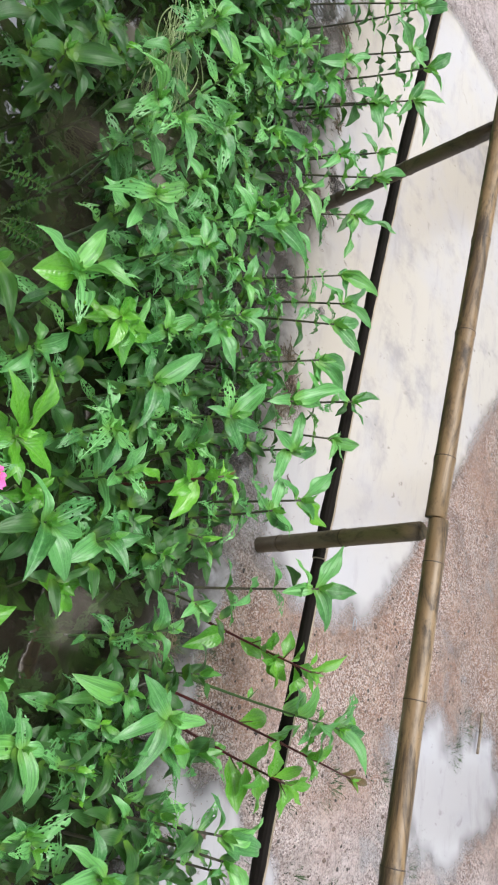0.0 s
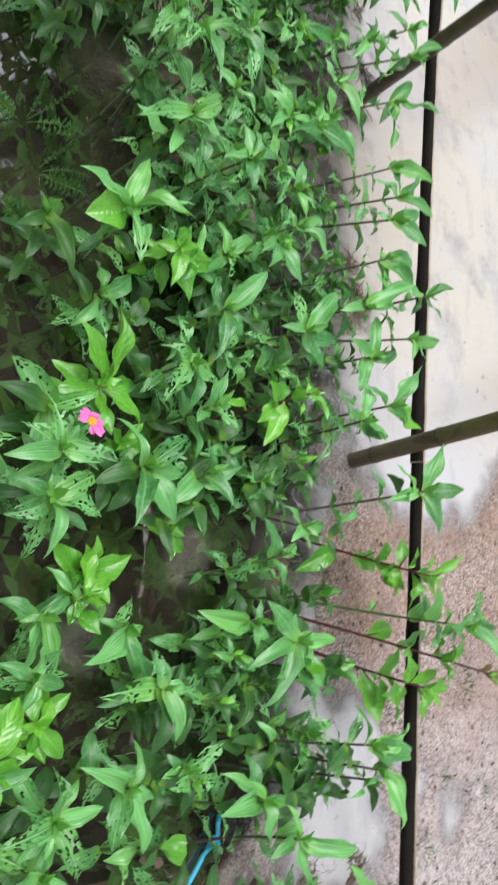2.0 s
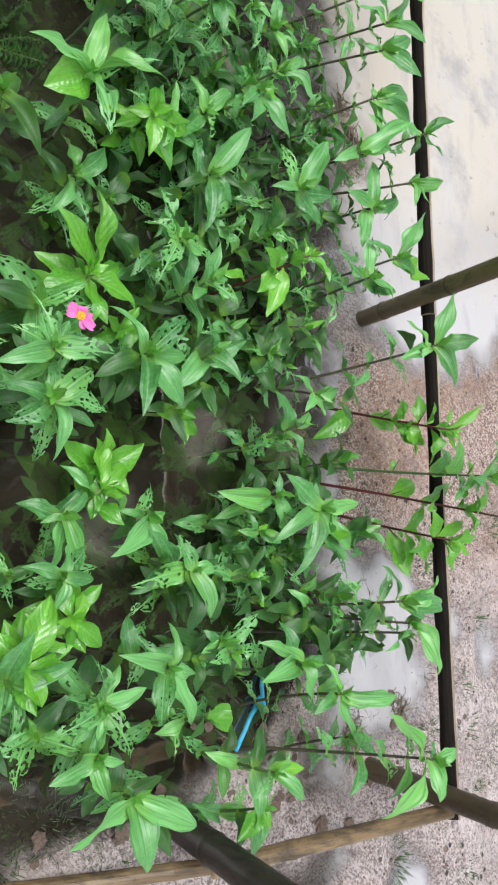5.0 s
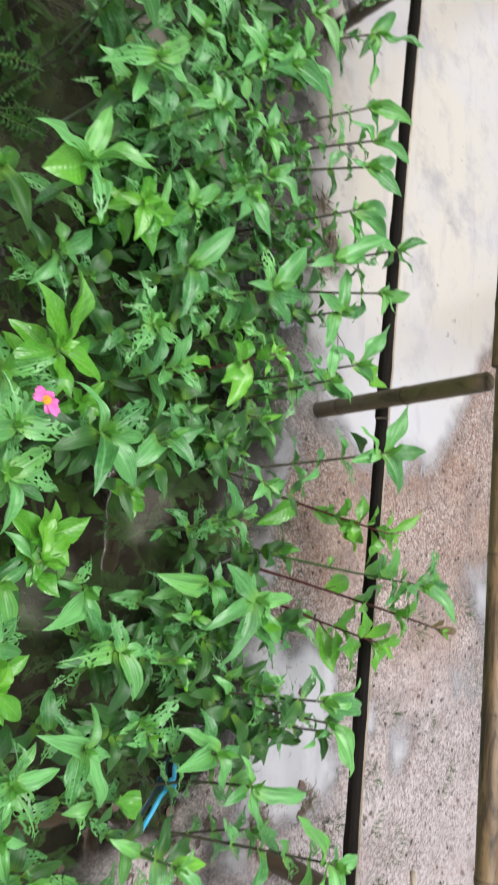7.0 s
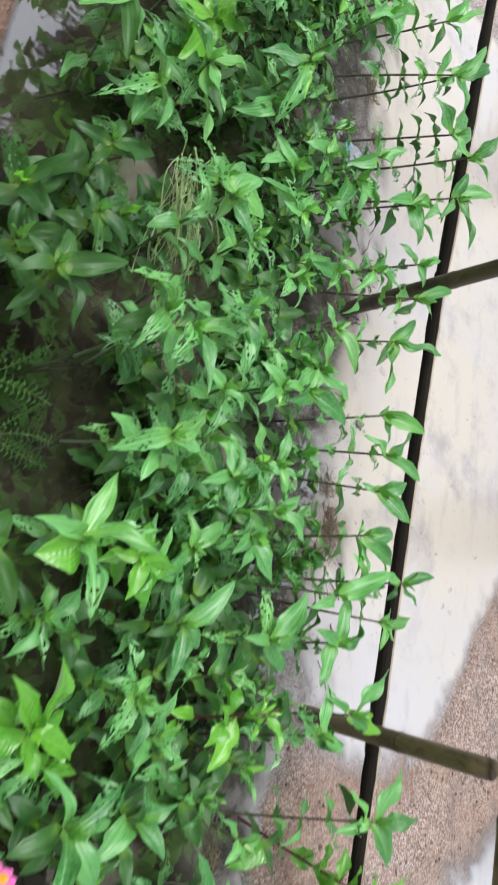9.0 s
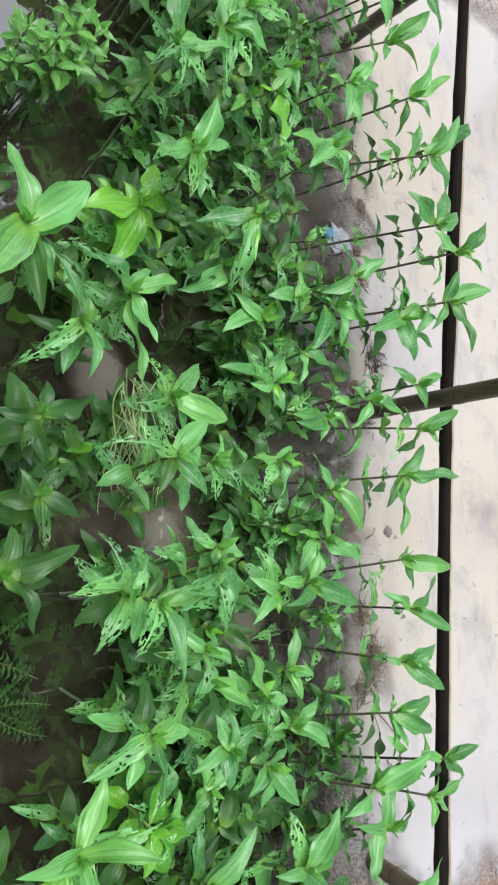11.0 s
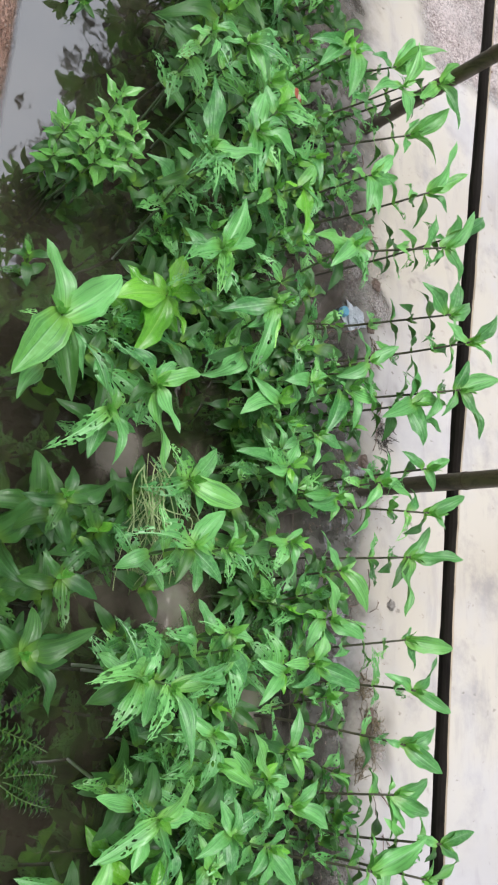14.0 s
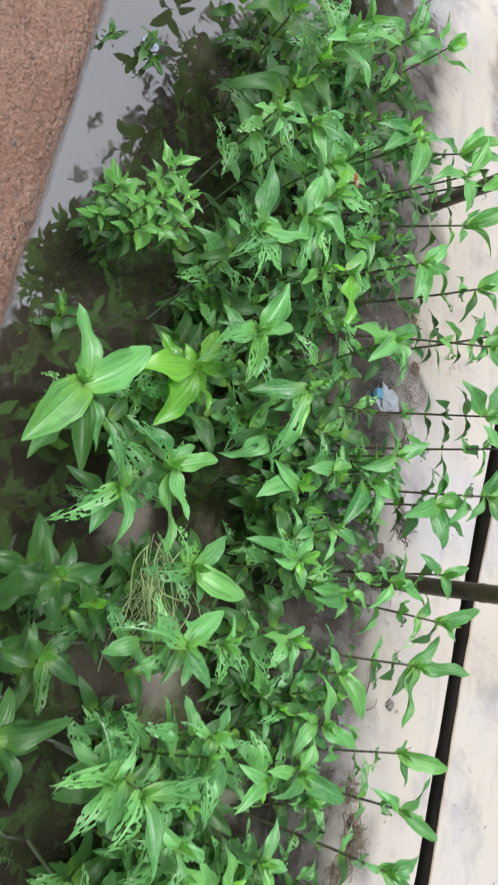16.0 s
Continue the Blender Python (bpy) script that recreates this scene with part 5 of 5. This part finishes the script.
def disc_mesh(name, mat, r, n=34):
    """A dome of small florets."""
    bm = bmesh.new()
    for k in range(n):
        rr, th = r * math.sqrt((k + .5) / n), k * 2.4
        bmesh.ops.create_icosphere(bm, subdivisions=1, radius=r * 0.20,
                                   matrix=Matrix.Translation((rr * math.cos(th), rr * math.sin(th), 0.55 * math.sqrt(max(0, r * r - rr * rr)))))
    me = bpy.data.meshes.new(name)
    bm.to_mesh(me)
    bm.free()
    me.materials.append(mat)
    return me


def flower(x, y, z, r, petal, florets, petals, name, label, tilt):
    """petals: turn in degrees and relative length of each."""
    ob = thing(name, (x, y, z), label, "flower")
    ob.rotation_euler = (radians(tilt[0]), radians(tilt[1]), 0)
    me = [petal_mesh("petal", petal, 40 + i, 1.0) for i in range(3)]
    part("disc", disc_mesh("disc", florets, r * 0.27), ob)
    for i, (a, ln) in enumerate(petals):
        part("petal", me[i % 3], ob, pose(0, 0, 0, -6 + 8 * (i % 3), 0, a) @ Matrix.Translation((0, r * 0.18, 0)) @ Matrix.Diagonal((r * 0.66, r * 0.86 * ln, r * 0.8, 1)))
    v, f = tube([(0, 0, -.045), (0, .004, -.02), (0, 0, 0)], [.002, .0018, .003], 6)
    part("stalk", mesh_from("stalk", v, f, stem_green), ob)


flower(-.435, .469, .358, .022, petal_pink, pollen, ((138, .95), (170, .8), (318, 1.15), (292, .75), (352, .6), (75, .5)), "zinnia_flower", "small magenta zinnia flower with a yellow centre and missing petals", (26, 12))
flower(-2.275, 0.752, .395, .019, petal_dry, straw, ((150, 1.0), (178, .9), (205, .7), (320, .5)), "withered_flower", "withered dull red flower head among leaves", (-20, 20))

# ---- litter ----
def strand(name, pts, r, mat, label, category, sides=6):
    base = Vector(pts[0])
    v, f = tube([Vector(p) - base for p in pts], [r] * len(pts), sides)
    ob = new(name, mesh_from(name, v, f, mat))
    ob.location = base
    return tagged(ob, label, category)


twine = thing("blue_twine", (.15, 1.009, .006), "knotted piece of bright blue nylon twine on the mud", "twine")
v, f = tube([(-.045, .012, .004), (-.03, .006, .008), (-.012, .008, .006), (0, 0, .006), (.018, -.02, .004), (.045, -.04, .006), (.076, -.062, .004)], [.0045] * 7, 7)
part("cord", mesh_from("cord", v, f, twine_blue), twine)
v, f = tube([(.010 * math.cos(t), .010 * math.sin(t), .006 + .004 * math.sin(2 * t)) for t in np.linspace(0, 6.0, 10)], [.0042] * 10, 6)
part("knot", mesh_from("knot", v, f, twine_blue), twine)


def crumple(name, x, y, z, size, mat, label, category, seed, flat=0.5):
    rng = random.Random(seed)
    bm = bmesh.new()
    bmesh.ops.create_icosphere(bm, subdivisions=3, radius=1.0)
    o = Vector((rng.uniform(0, 50), 0, 0))
    for w in bm.verts:
        d = w.co.copy()
        w.co = d * (0.75 + 0.55 * noise.noise(d * 1.6 + o) + 0.22 * noise.noise(d * 4.5 + o))
        w.co.z *= flat
    me = bpy.data.meshes.new(name)
    bm.to_mesh(me)
    bm.free()
    me.materials.append(mat)
    ob = new(name, me)
    ob.matrix_basis = pose(x, y, z, 0, 0, rng.uniform(0, 360)) @ Matrix.Scale(size, 4)
    return tagged(ob, label, category)


crumple("plastic_bag", -2.13, 1.31, .008, .045, plastic_white, "crumpled cloudy plastic bag lying in shallow water", "litter", 3, 0.3)
cap_blue = plain_material("faded_blue_plastic", (0.07, 0.26, 0.42), (0.16, 0.36, 0.50), 0.45, 60.0)
plastic_blue = plain_material("bluish_plastic", (0.20, 0.24, 0.36), (0.36, 0.40, 0.52), 0.3, 20.0, 0.2)
crumple("plastic_bag", -2.62, .445, .002, .022, plastic_blue, "small crumpled bluish plastic scrap by the waterline", "litter", 5, 0.35)
cap = thing("bottle_cap", (-2.13, 1.27, .012), "small blue plastic bottle cap in the mud", "litter")
v, f = tube([(0, 0, -.006), (0, 0, .006), (0, 0, .0085)], [.0135, .0135, .011], 20)
part("shell", mesh_from("shell", v, f, cap_blue, smooth=False), cap)


# ---- grass and weeds on the mud ----
def grass_tuft(x, y, r, n, rng, height=0.05):
    h0 = float(ground_height(np.array([x]), np.array([y]))[0])
    v, f = [], []
    for k in range(n):
        th, rr = rng.uniform(0, 6.28), r * math.sqrt(rng.random())
        p = Vector((rr * math.cos(th), rr * math.sin(th), -.004))
        d = Vector((math.cos(th), math.sin(th), 0)) * rng.uniform(.2, 1.1)
        ln, w = height * rng.uniform(.5, 1.2), rng.uniform(.0009, .0018)
        side = Vector((-math.sin(th), math.cos(th), 0)) * w
        i0 = len(v)
        for j in range(4):
            s = j / 3
            c = p + d * ln * s * s + Vector((0, 0, ln * (s - 0.35 * s * s)))
            v += [c - side * (1 - s * 0.9), c + side * (1 - s * 0.9)]
        f += [(i0 + 2 * j, i0 + 2 * j + 1, i0 + 2 * j + 3, i0 + 2 * j + 2) for j in range(3)]
    ob = new("grass_tuft", mesh_from("grass_tuft", v, f, grass_green))
    ob.location = (x, y, max(h0, -0.004))
    return tagged(ob, "small sparse tuft of green grass on wet mud", "grass", "grass tufts on the mud")


grass_green = plain_material("grass_blade", (0.028, 0.055, 0.020), (0.075, 0.13, 0.045), 0.5, 30.0)
grng = random.Random(31)
for x, y, r, n in ((-1.05, 1.385, .05, 70), (-1.12, 1.41, .04, 40), (.02, 1.50, .04, 40), (.16, 1.52, .05, 50), (.30, 1.62, .05, 45), (-.12, 1.62, .05, 40),
                   (.06, 1.72, .04, 30), (.30, .60, .06, 80), (.22, .50, .05, 70), (.36, .66, .05, 50), (-.30, 1.66, .05, 40), (.33, 1.46, .04, 40), (-.45, 2.2, .05, 40),
                   (.45, 1.30, .04, 40), (-.2, 2.05, .06, 50), (-2.3, 1.42, .04, 40), (-.02, 2.12, .05, 40), (.12, 1.22, .03, 30), (-.62, 1.47, .03, 30)):
    grass_tuft(x, y, r, int(n * 1.2), grng, grng.uniform(.014, .028))
# denser tufts on the bare yard
for x, y, r, n in ((-.415, 2.53, .07, 110), (-.33, 2.48, .05, 70), (-.045, 2.30, .06, 100), (.02, 2.26, .05, 70), (.527, 1.36, .05, 100), (.596, 1.57, .06, 110), (.42, 1.52, .05, 80),
                   (.36, 1.72, .05, 80), (.20, 1.62, .04, 60), (-.08, 1.55, .05, 80), (-.16, 1.80, .06, 90), (.26, .56, .06, 120), (.31, .50, .05, 90), (.10, 1.86, .05, 70), (.22, 1.94, .05, 70),
                   (-.34, 1.30, .04, 70), (-.28, 1.26, .04, 60), (.45, 1.64, .04, 60), (.30, 1.50, .04, 60)):
    grass_tuft(x, y, r, int(n * 1.2), grng, grng.uniform(.014, .028))


def feather_weed(x, y, rng, h=0.1):
    ob = thing("feathery_weed", (x, y, -.01), "dark low weed with rows of tiny leaflets in the shade", "weed", "feathery weeds")
    for k in range(4):
        th = rng.uniform(0, 6.28)
        pts = stem_curve((0, 0, 0), (0.09 * math.cos(th), 0.09 * math.sin(th), h * rng.uniform(.5, 1)), rng, 8, -.4)
        v, f = tube(pts, [.0012] * 8, 4)
        frond = part("frond", mesh_from("frond", v, f, stem_green), ob)
        for j in range(9):
            p, a = along(pts, .25 + .08 * j)
            for hh in (0, 1):
                part("leaflet", DEEP[(j + hh) % 8], frond, leaf_pose(p, a, hh * math.pi, 1.2, .018 + .006 * math.sin(j * .4), 0))


for x, y in ((-1.02, .50), (-1.11, .46), (-.93, .44)):
    feather_weed(x, y, grng)
for x, y, z, sz in ((-2.56, .350, .03, .036), (-2.595, .430, .05, .046), (-2.565, .455, .03, .040)):
    zinnia(x, y, z, grng, size=sz, damage=.1, label="tiny dark weed seedling at the waterline")


root_black = plain_material("black_rot", (0.022, 0.018, 0.016), (0.075, 0.06, 0.05), 0.5, 60.0)
dead_brown = plain_material("dead_leaf", (0.10, 0.065, 0.045), (0.26, 0.16, 0.11), 0.6, 40.0)


def litter(name, n, region, maker, mat, label, category, seed, low=0.001):
    """Loose bits strewn on bare soil, one joined object."""
    rng = random.Random(seed)
    v, f = [], []
    xs = np.array([rng.uniform(region[0], region[1]) for i in range(n)])
    ys = np.array([rng.uniform(region[2], region[3]) for i in range(n)])
    for x, y, z in zip(xs, ys, ground_height(xs, ys)):
        if z < low:
            continue
        maker(v, f, Vector((x, y, max(z, -0.002))), rng)
    ob = new(name, mesh_from(name, v, f, mat))
    return tagged(ob, label, category, kind="stuff")


def straw_bit(v, f, p, rng):
    th, ln, w = rng.uniform(0, 6.28), rng.uniform(.003, .012) * (2.2 if rng.random() < .15 else 1), rng.uniform(.0002, .0006)
    d, sd = Vector((math.cos(th), math.sin(th), 0)), Vector((-math.sin(th), math.cos(th), 0))
    i0, bend = len(v), rng.uniform(-.2, .2)
    for j in range(3):
        c = p + d * ln * (j - 1) / 2 + sd * bend * ln * (j == 1) + Vector((0, 0, .003 + .002 * (j == 1)))
        v += [c - sd * w, c + sd * w, c + Vector((0, 0, w))]
    for j in range(2):
        a = i0 + 3 * j
        f += [(a, a + 3, a + 5, a + 2), (a + 1, a + 2, a + 5, a + 4)]


def pebble(v, f, p, rng):
    r = rng.uniform(.0008, .0030) * (2.6 if rng.random() < .08 else 1)
    i0 = len(v)
    for t, q, z in ((0, .0, 1), (1, .8, .55), (2, 1.0, 0)):
        if t == 0:
            v.append(p + Vector((0, 0, r * .8)))
        else:
            for k in range(6):
                th = k * 1.047 + t
                v.append(p + Vector((math.cos(th), math.sin(th), 0)) * r * q * rng.uniform(.75, 1.2) + Vector((0, 0, r * z * .7 - .001)))
    f += [(i0, i0 + 1 + k, i0 + 1 + (k + 1) % 6) for k in range(6)]
    f += [(i0 + 1 + k, i0 + 7 + k, i0 + 7 + (k + 1) % 6, i0 + 1 + (k + 1) % 6) for k in range(6)]


def dark_clod(v, f, p, rng):
    r, i0 = rng.uniform(.0025, .0065), len(v)
    v.append(p + Vector((0, 0, r * .45)))
    for ring, z in ((.6, .35), (1.0, -.1)):
        v += [p + Vector((math.cos(k * .9), math.sin(k * .9) * .75, 0)) * r * ring * rng.uniform(.7, 1.25) + Vector((0, 0, r * z)) for k in range(7)]
    f += [(i0, i0 + 1 + k, i0 + 1 + (k + 1) % 7) for k in range(7)]
    f += [(i0 + 1 + k, i0 + 8 + k, i0 + 8 + (k + 1) % 7, i0 + 1 + (k + 1) % 7) for k in range(7)]


litter("dark_clods", 520, (-.75, .95, .9, 2.7), dark_clod, root_black, "small black clods and rotten scraps on the wet soil", "mud", 50)
litter("straw_litter", 6000, (-1.6, .9, 1.38, 3.0), straw_bit, straw, "short bits of dry straw strewn on wet soil", "straw", 41)
litter("bank_straw", 60, (-3.2, -1.6, -.15, .33), straw_bit, straw, "bits of straw on the reddish bank", "straw", 42)
litter("pebbles", 900, (-1.6, .9, 1.36, 3.0), pebble, stone_grey, "small wet pebbles on the soil", "pebbles", 43)
litter("mud_crumbs", 2600, (-3.6, .9, .45, 2.6), pebble, clod_brown, "dark crumbs of mud on the soil", "mud", 44)
litter("yard_crumbs", 5000, (-.75, .95, .9, 2.3), pebble, clod_brown, "dark crumbs of wet mud strewn with the straw", "mud", 46)
litter("bed_straw", 1800, (-3.0, -.3, 1.02, 1.46), straw_bit, straw, "pale bits of straw and leaf in the wet mud of the bed", "straw", 47, -0.016)
litter("bed_debris", 2600, (-3.0, -.3, .98, 1.45), straw_bit, dead_brown, "dark rotting leaf bits in the wet mud of the bed", "debris", 48, -0.018)
litter("bed_litter", 1500, (-.3, .42, .92, 1.36), straw_bit, dead_brown, "dark rotting leaf bits on the mud at the end of the bed", "debris", 49, -0.03)
litter("bank_clods", 130, (-3.1, -1.6, -.05, .31), dark_clod, clod_brown, "dark damp clods on the reddish bank", "mud", 52)
litter("bank_crumbs", 1500, (-3.2, -1.5, -.2, .33), pebble, clod_brown, "crumbs of earth on the reddish bank", "mud", 45)

crng = random.Random(51)
for i in range(14):
    x = crng.uniform(-2.9, .3)
    y = 1.40 + crng.gauss(0, .03)
    crumple("mud_clod", x, y, .002, crng.uniform(.007, .02), clod_brown if crng.random() < .6 else stone_grey, "dark wet clod of mud at the edge of the bed", "clod", 100 + i, .5)
for i in range(26):
    x, y = crng.uniform(.16, .42), crng.uniform(.55, 1.28)
    crumple("mud_clod", x, y, .008, crng.uniform(.006, .018), clod_brown, "dark wet clod of mud at the end of the bed", "clod", 200 + i, .5)
# dry stalks hanging among the plants
stalk_dry = plain_material("dry_green_stalk", (0.24, 0.34, 0.13), (0.42, 0.52, 0.27), 0.7, 50.0)
for i in range(38):
    a = Vector((-1.511 + crng.uniform(-.05, .04), 0.606 + crng.gauss(0, .022), .25 + crng.uniform(-.04, .02)))
    b = Vector((-1.369 + crng.uniform(-.09, .03), 0.684 + crng.gauss(0, .035), .15 + crng.uniform(-.06, .03)))
    bow = Vector((crng.gauss(0, .012), crng.gauss(0, .020), crng.uniform(-.010, .022)))
    kink = Vector((crng.gauss(0, .004), crng.gauss(0, .006), 0))
    pts = [a.lerp(b, k / 12) + bow * math.sin(math.pi * k / 12) + kink * math.sin(2.4 * math.pi * k / 12 + i) for k in range(13)]
    strand("dry_stalk", pts, crng.uniform(.0006, .0013), stalk_dry, "thin dry straw-coloured stalk caught among leaves", "stalk", 5)



def root_tangle(x, y, r, n, mat, label, seed):
    """A mat of short curling stalks and roots."""
    rng = random.Random(seed)
    v, f = [], []
    for k in range(n):
        th, rr = rng.uniform(0, 6.28), r * math.sqrt(rng.random())
        p = Vector((rr * math.cos(th), 0.6 * rr * math.sin(th), rng.uniform(0, .35) * (r - rr)))
        h, pts = rng.uniform(0, 6.28), []
        for j in range(5):
            pts.append(p.copy())
            h += rng.uniform(-.7, .7)
            p = p + Vector((math.cos(h), math.sin(h), rng.uniform(-.5, .6))) * rng.uniform(.004, .010)
            p.z = max(p.z, -.002)
        w, g = tube(pts, [rng.uniform(.0004, .0011)] * 5, 4)
        f += [tuple(i + len(v) for i in q) for q in g]
        v += w
    ob = new("root_tangle", mesh_from("root_tangle", v, f, mat))
    ob.location = (x, y, max(0.0, float(ground_height(np.array([x]), np.array([y]))[0])))
    return tagged(ob, label, "debris", "tangles of rotting stalks")


moss_brown = plain_material("rotting_stalk", (0.10, 0.08, 0.045), (0.26, 0.20, 0.13), 0.7, 60.0)
for i, (x, y, r, n, mat) in enumerate(((-1.09, 1.41, .055, 130, moss_brown), (-1.19, 1.375, .035, 60, moss_brown), (-1.83, 1.44, .04, 90, root_black), (-1.68, 1.39, .035, 70, root_black),
                                       (-1.02, 1.37, .03, 60, moss_brown), (-.38, 1.16, .05, 90, moss_brown), (.26, 1.27, .05, 110, moss_brown), (.23, 1.42, .04, 80, moss_brown), (.12, 1.09, .04, 80, root_black),
                                       (-2.4, 1.36, .04, 80, moss_brown), (-.62, 1.08, .04, 70, root_black), (-2.05, 1.40, .03, 60, moss_brown))):
    root_tangle(x, y, r, n, mat, "tangle of brown rotting stalks and roots on wet mud" if mat is moss_brown else "black rotted tangle of leaves and roots in the mud", 300 + i)


def fallen_leaf(x, y, z, heading, length, mat, label):
    me = leaf_mesh("fallen_leaf", OVATE, 0.45, 0.7, 0.3, 0.3, int(900 + 100 * abs(x)), mat)
    ob = new("fallen_leaf", me)
    ob.matrix_basis = pose(x, y, z, 0, 0, heading) @ Matrix.Scale(length, 4)
    return tagged(ob, label, "leaf")


fallen_leaf(0.077, 1.231, .02, 40, .05, dead_brown, "curled brown dead leaf on the mud")
fallen_leaf(0.367, 1.295, .012, 100, .06, dead_brown, "dark dead leaf in a puddle")
scrap = thing("plastic_scrap", (-.579, 1.836, .004), "small bent loop of clear plastic on wet soil", "litter")
v, f = tube([(.016 * math.copysign(abs(math.cos(t)) ** .4, math.cos(t)), .007 * math.copysign(abs(math.sin(t)) ** .4, math.sin(t)), .002) for t in np.linspace(.2, 6.2, 18)], [.0013] * 18, 5)
part("loop", mesh_from("loop", v, f, plastic_white), scrap)
strand("grey_stick", [(-.483, 2.629, .016), (-.42, 2.625, .017), (-.348, 2.617, .015)], .005, culm_pith, "short weathered grey stick on the soil", "stick", 7)
strand("bamboo_chip", [(0.436, 1.811, .016), (0.436 + .03, 1.811 + .004, .017), (0.436 + .07, 1.811 + .006, .014)], .007, culm_pith, "short split piece of grey bamboo on the soil", "bamboo", 8)
drng = random.Random(61)
for i in range(30):
    x, y = drng.uniform(-2.7, -.6), 1.36 + drng.gauss(0, .06)
    a = Vector((x, y, .006))
    b = a + Vector((drng.uniform(-.07, .07), drng.uniform(-.05, .05), drng.uniform(0, .012)))
    strand("twig", [a, a.lerp(b, .5) + Vector((.004, .003, .004)), b], drng.uniform(.0008, .0018), clod_brown, "thin dark broken twig in the mud", "twig", 5)

# ---- trees across the yard, out of view, placed by dark shapes mirrored in the water ----
crown_green = plain_material("dark_tree_leaf", (0.012, 0.030, 0.010), (0.032, 0.060, 0.020), 0.6, 3.0)
bark = plain_material("grey_bark", (0.08, 0.06, 0.045), (0.16, 0.13, 0.10), 0.85, 12.0, 0.4)


def tree(x, y, top, rx, ry, seed):
    rng = random.Random(seed)
    ob = thing("tree", (x, y, 0), "tall dark leafy tree out of view across the flooded yard", "tree", "trees across the yard")
    rz = (top - 2.6) / 2
    cz = top - rz
    trunk_pts = [(0, 0, -.1), (.1, .05, 1.2), (.05, -.1, 2.6), (.2, 0, cz)]
    v, f = tube(trunk_pts, [.24, .19, .15, .06], 10)
    part("trunk", mesh_from("trunk", v, f, bark), ob)
    for k in range(6):
        th = k * 1.05 + rng.uniform(-.3, .3)
        z0 = 1.8 + k * .35
        v, f = tube([(.06, 0, z0), (.5 * rx * math.cos(th), .5 * ry * math.sin(th), z0 + 1.2), (.8 * rx * math.cos(th), .8 * ry * math.sin(th), z0 + 2.2)], [.08, .05, .02], 7)
        part("limb", mesh_from("limb", v, f, bark), ob)
    v, f = [], []
    for c in range(330):
        while True:
            p = Vector((rng.uniform(-1, 1), rng.uniform(-1, 1), rng.uniform(-1, 1)))
            if 0.2 < p.length < 1 and noise.noise(p * 2.3 + Vector((seed, 0, 0))) > -0.28:
                break
        c0 = Vector((p.x * rx, p.y * ry, cz + p.z * rz))
        for j in range(26):
            o = c0 + Vector((rng.gauss(0, .26), rng.gauss(0, .26), rng.gauss(0, .2)))
            d = Vector((rng.gauss(0, 1), rng.gauss(0, 1), rng.gauss(0, .6))).normalized() * rng.uniform(.09, .19)
            e = d.cross(Vector((rng.gauss(0, 1), rng.gauss(0, 1), 1))).normalized() * .065
            i0 = len(v)
            v += [o - d, o + e, o + d, o - e]
            f.append((i0, i0 + 1, i0 + 2, i0 + 3))
    part("crown", mesh_from("crown", v, f, crown_green, smooth=False), ob)


tree(-5.3, 5.2, 9.0, 2.0, 1.7, 1)
tree(-4.2, 3.7, 9.0, 0.95, 1.1, 5)
tree(-7.0, 4.25, 8.6, 1.25, 1.15, 6)
# this one is added only to darken the near water's reflection
tree(-0.3, 4.2, 10.2, 1.4, 1.3, 7)
tree(-1.9, 3.9, 9.6, 2.3, 1.75, 2)
tree(1.5, 4.1, 9.4, 2.3, 1.75, 3)
tree(4.9, 4.9, 9.2, 2.2, 1.7, 4)
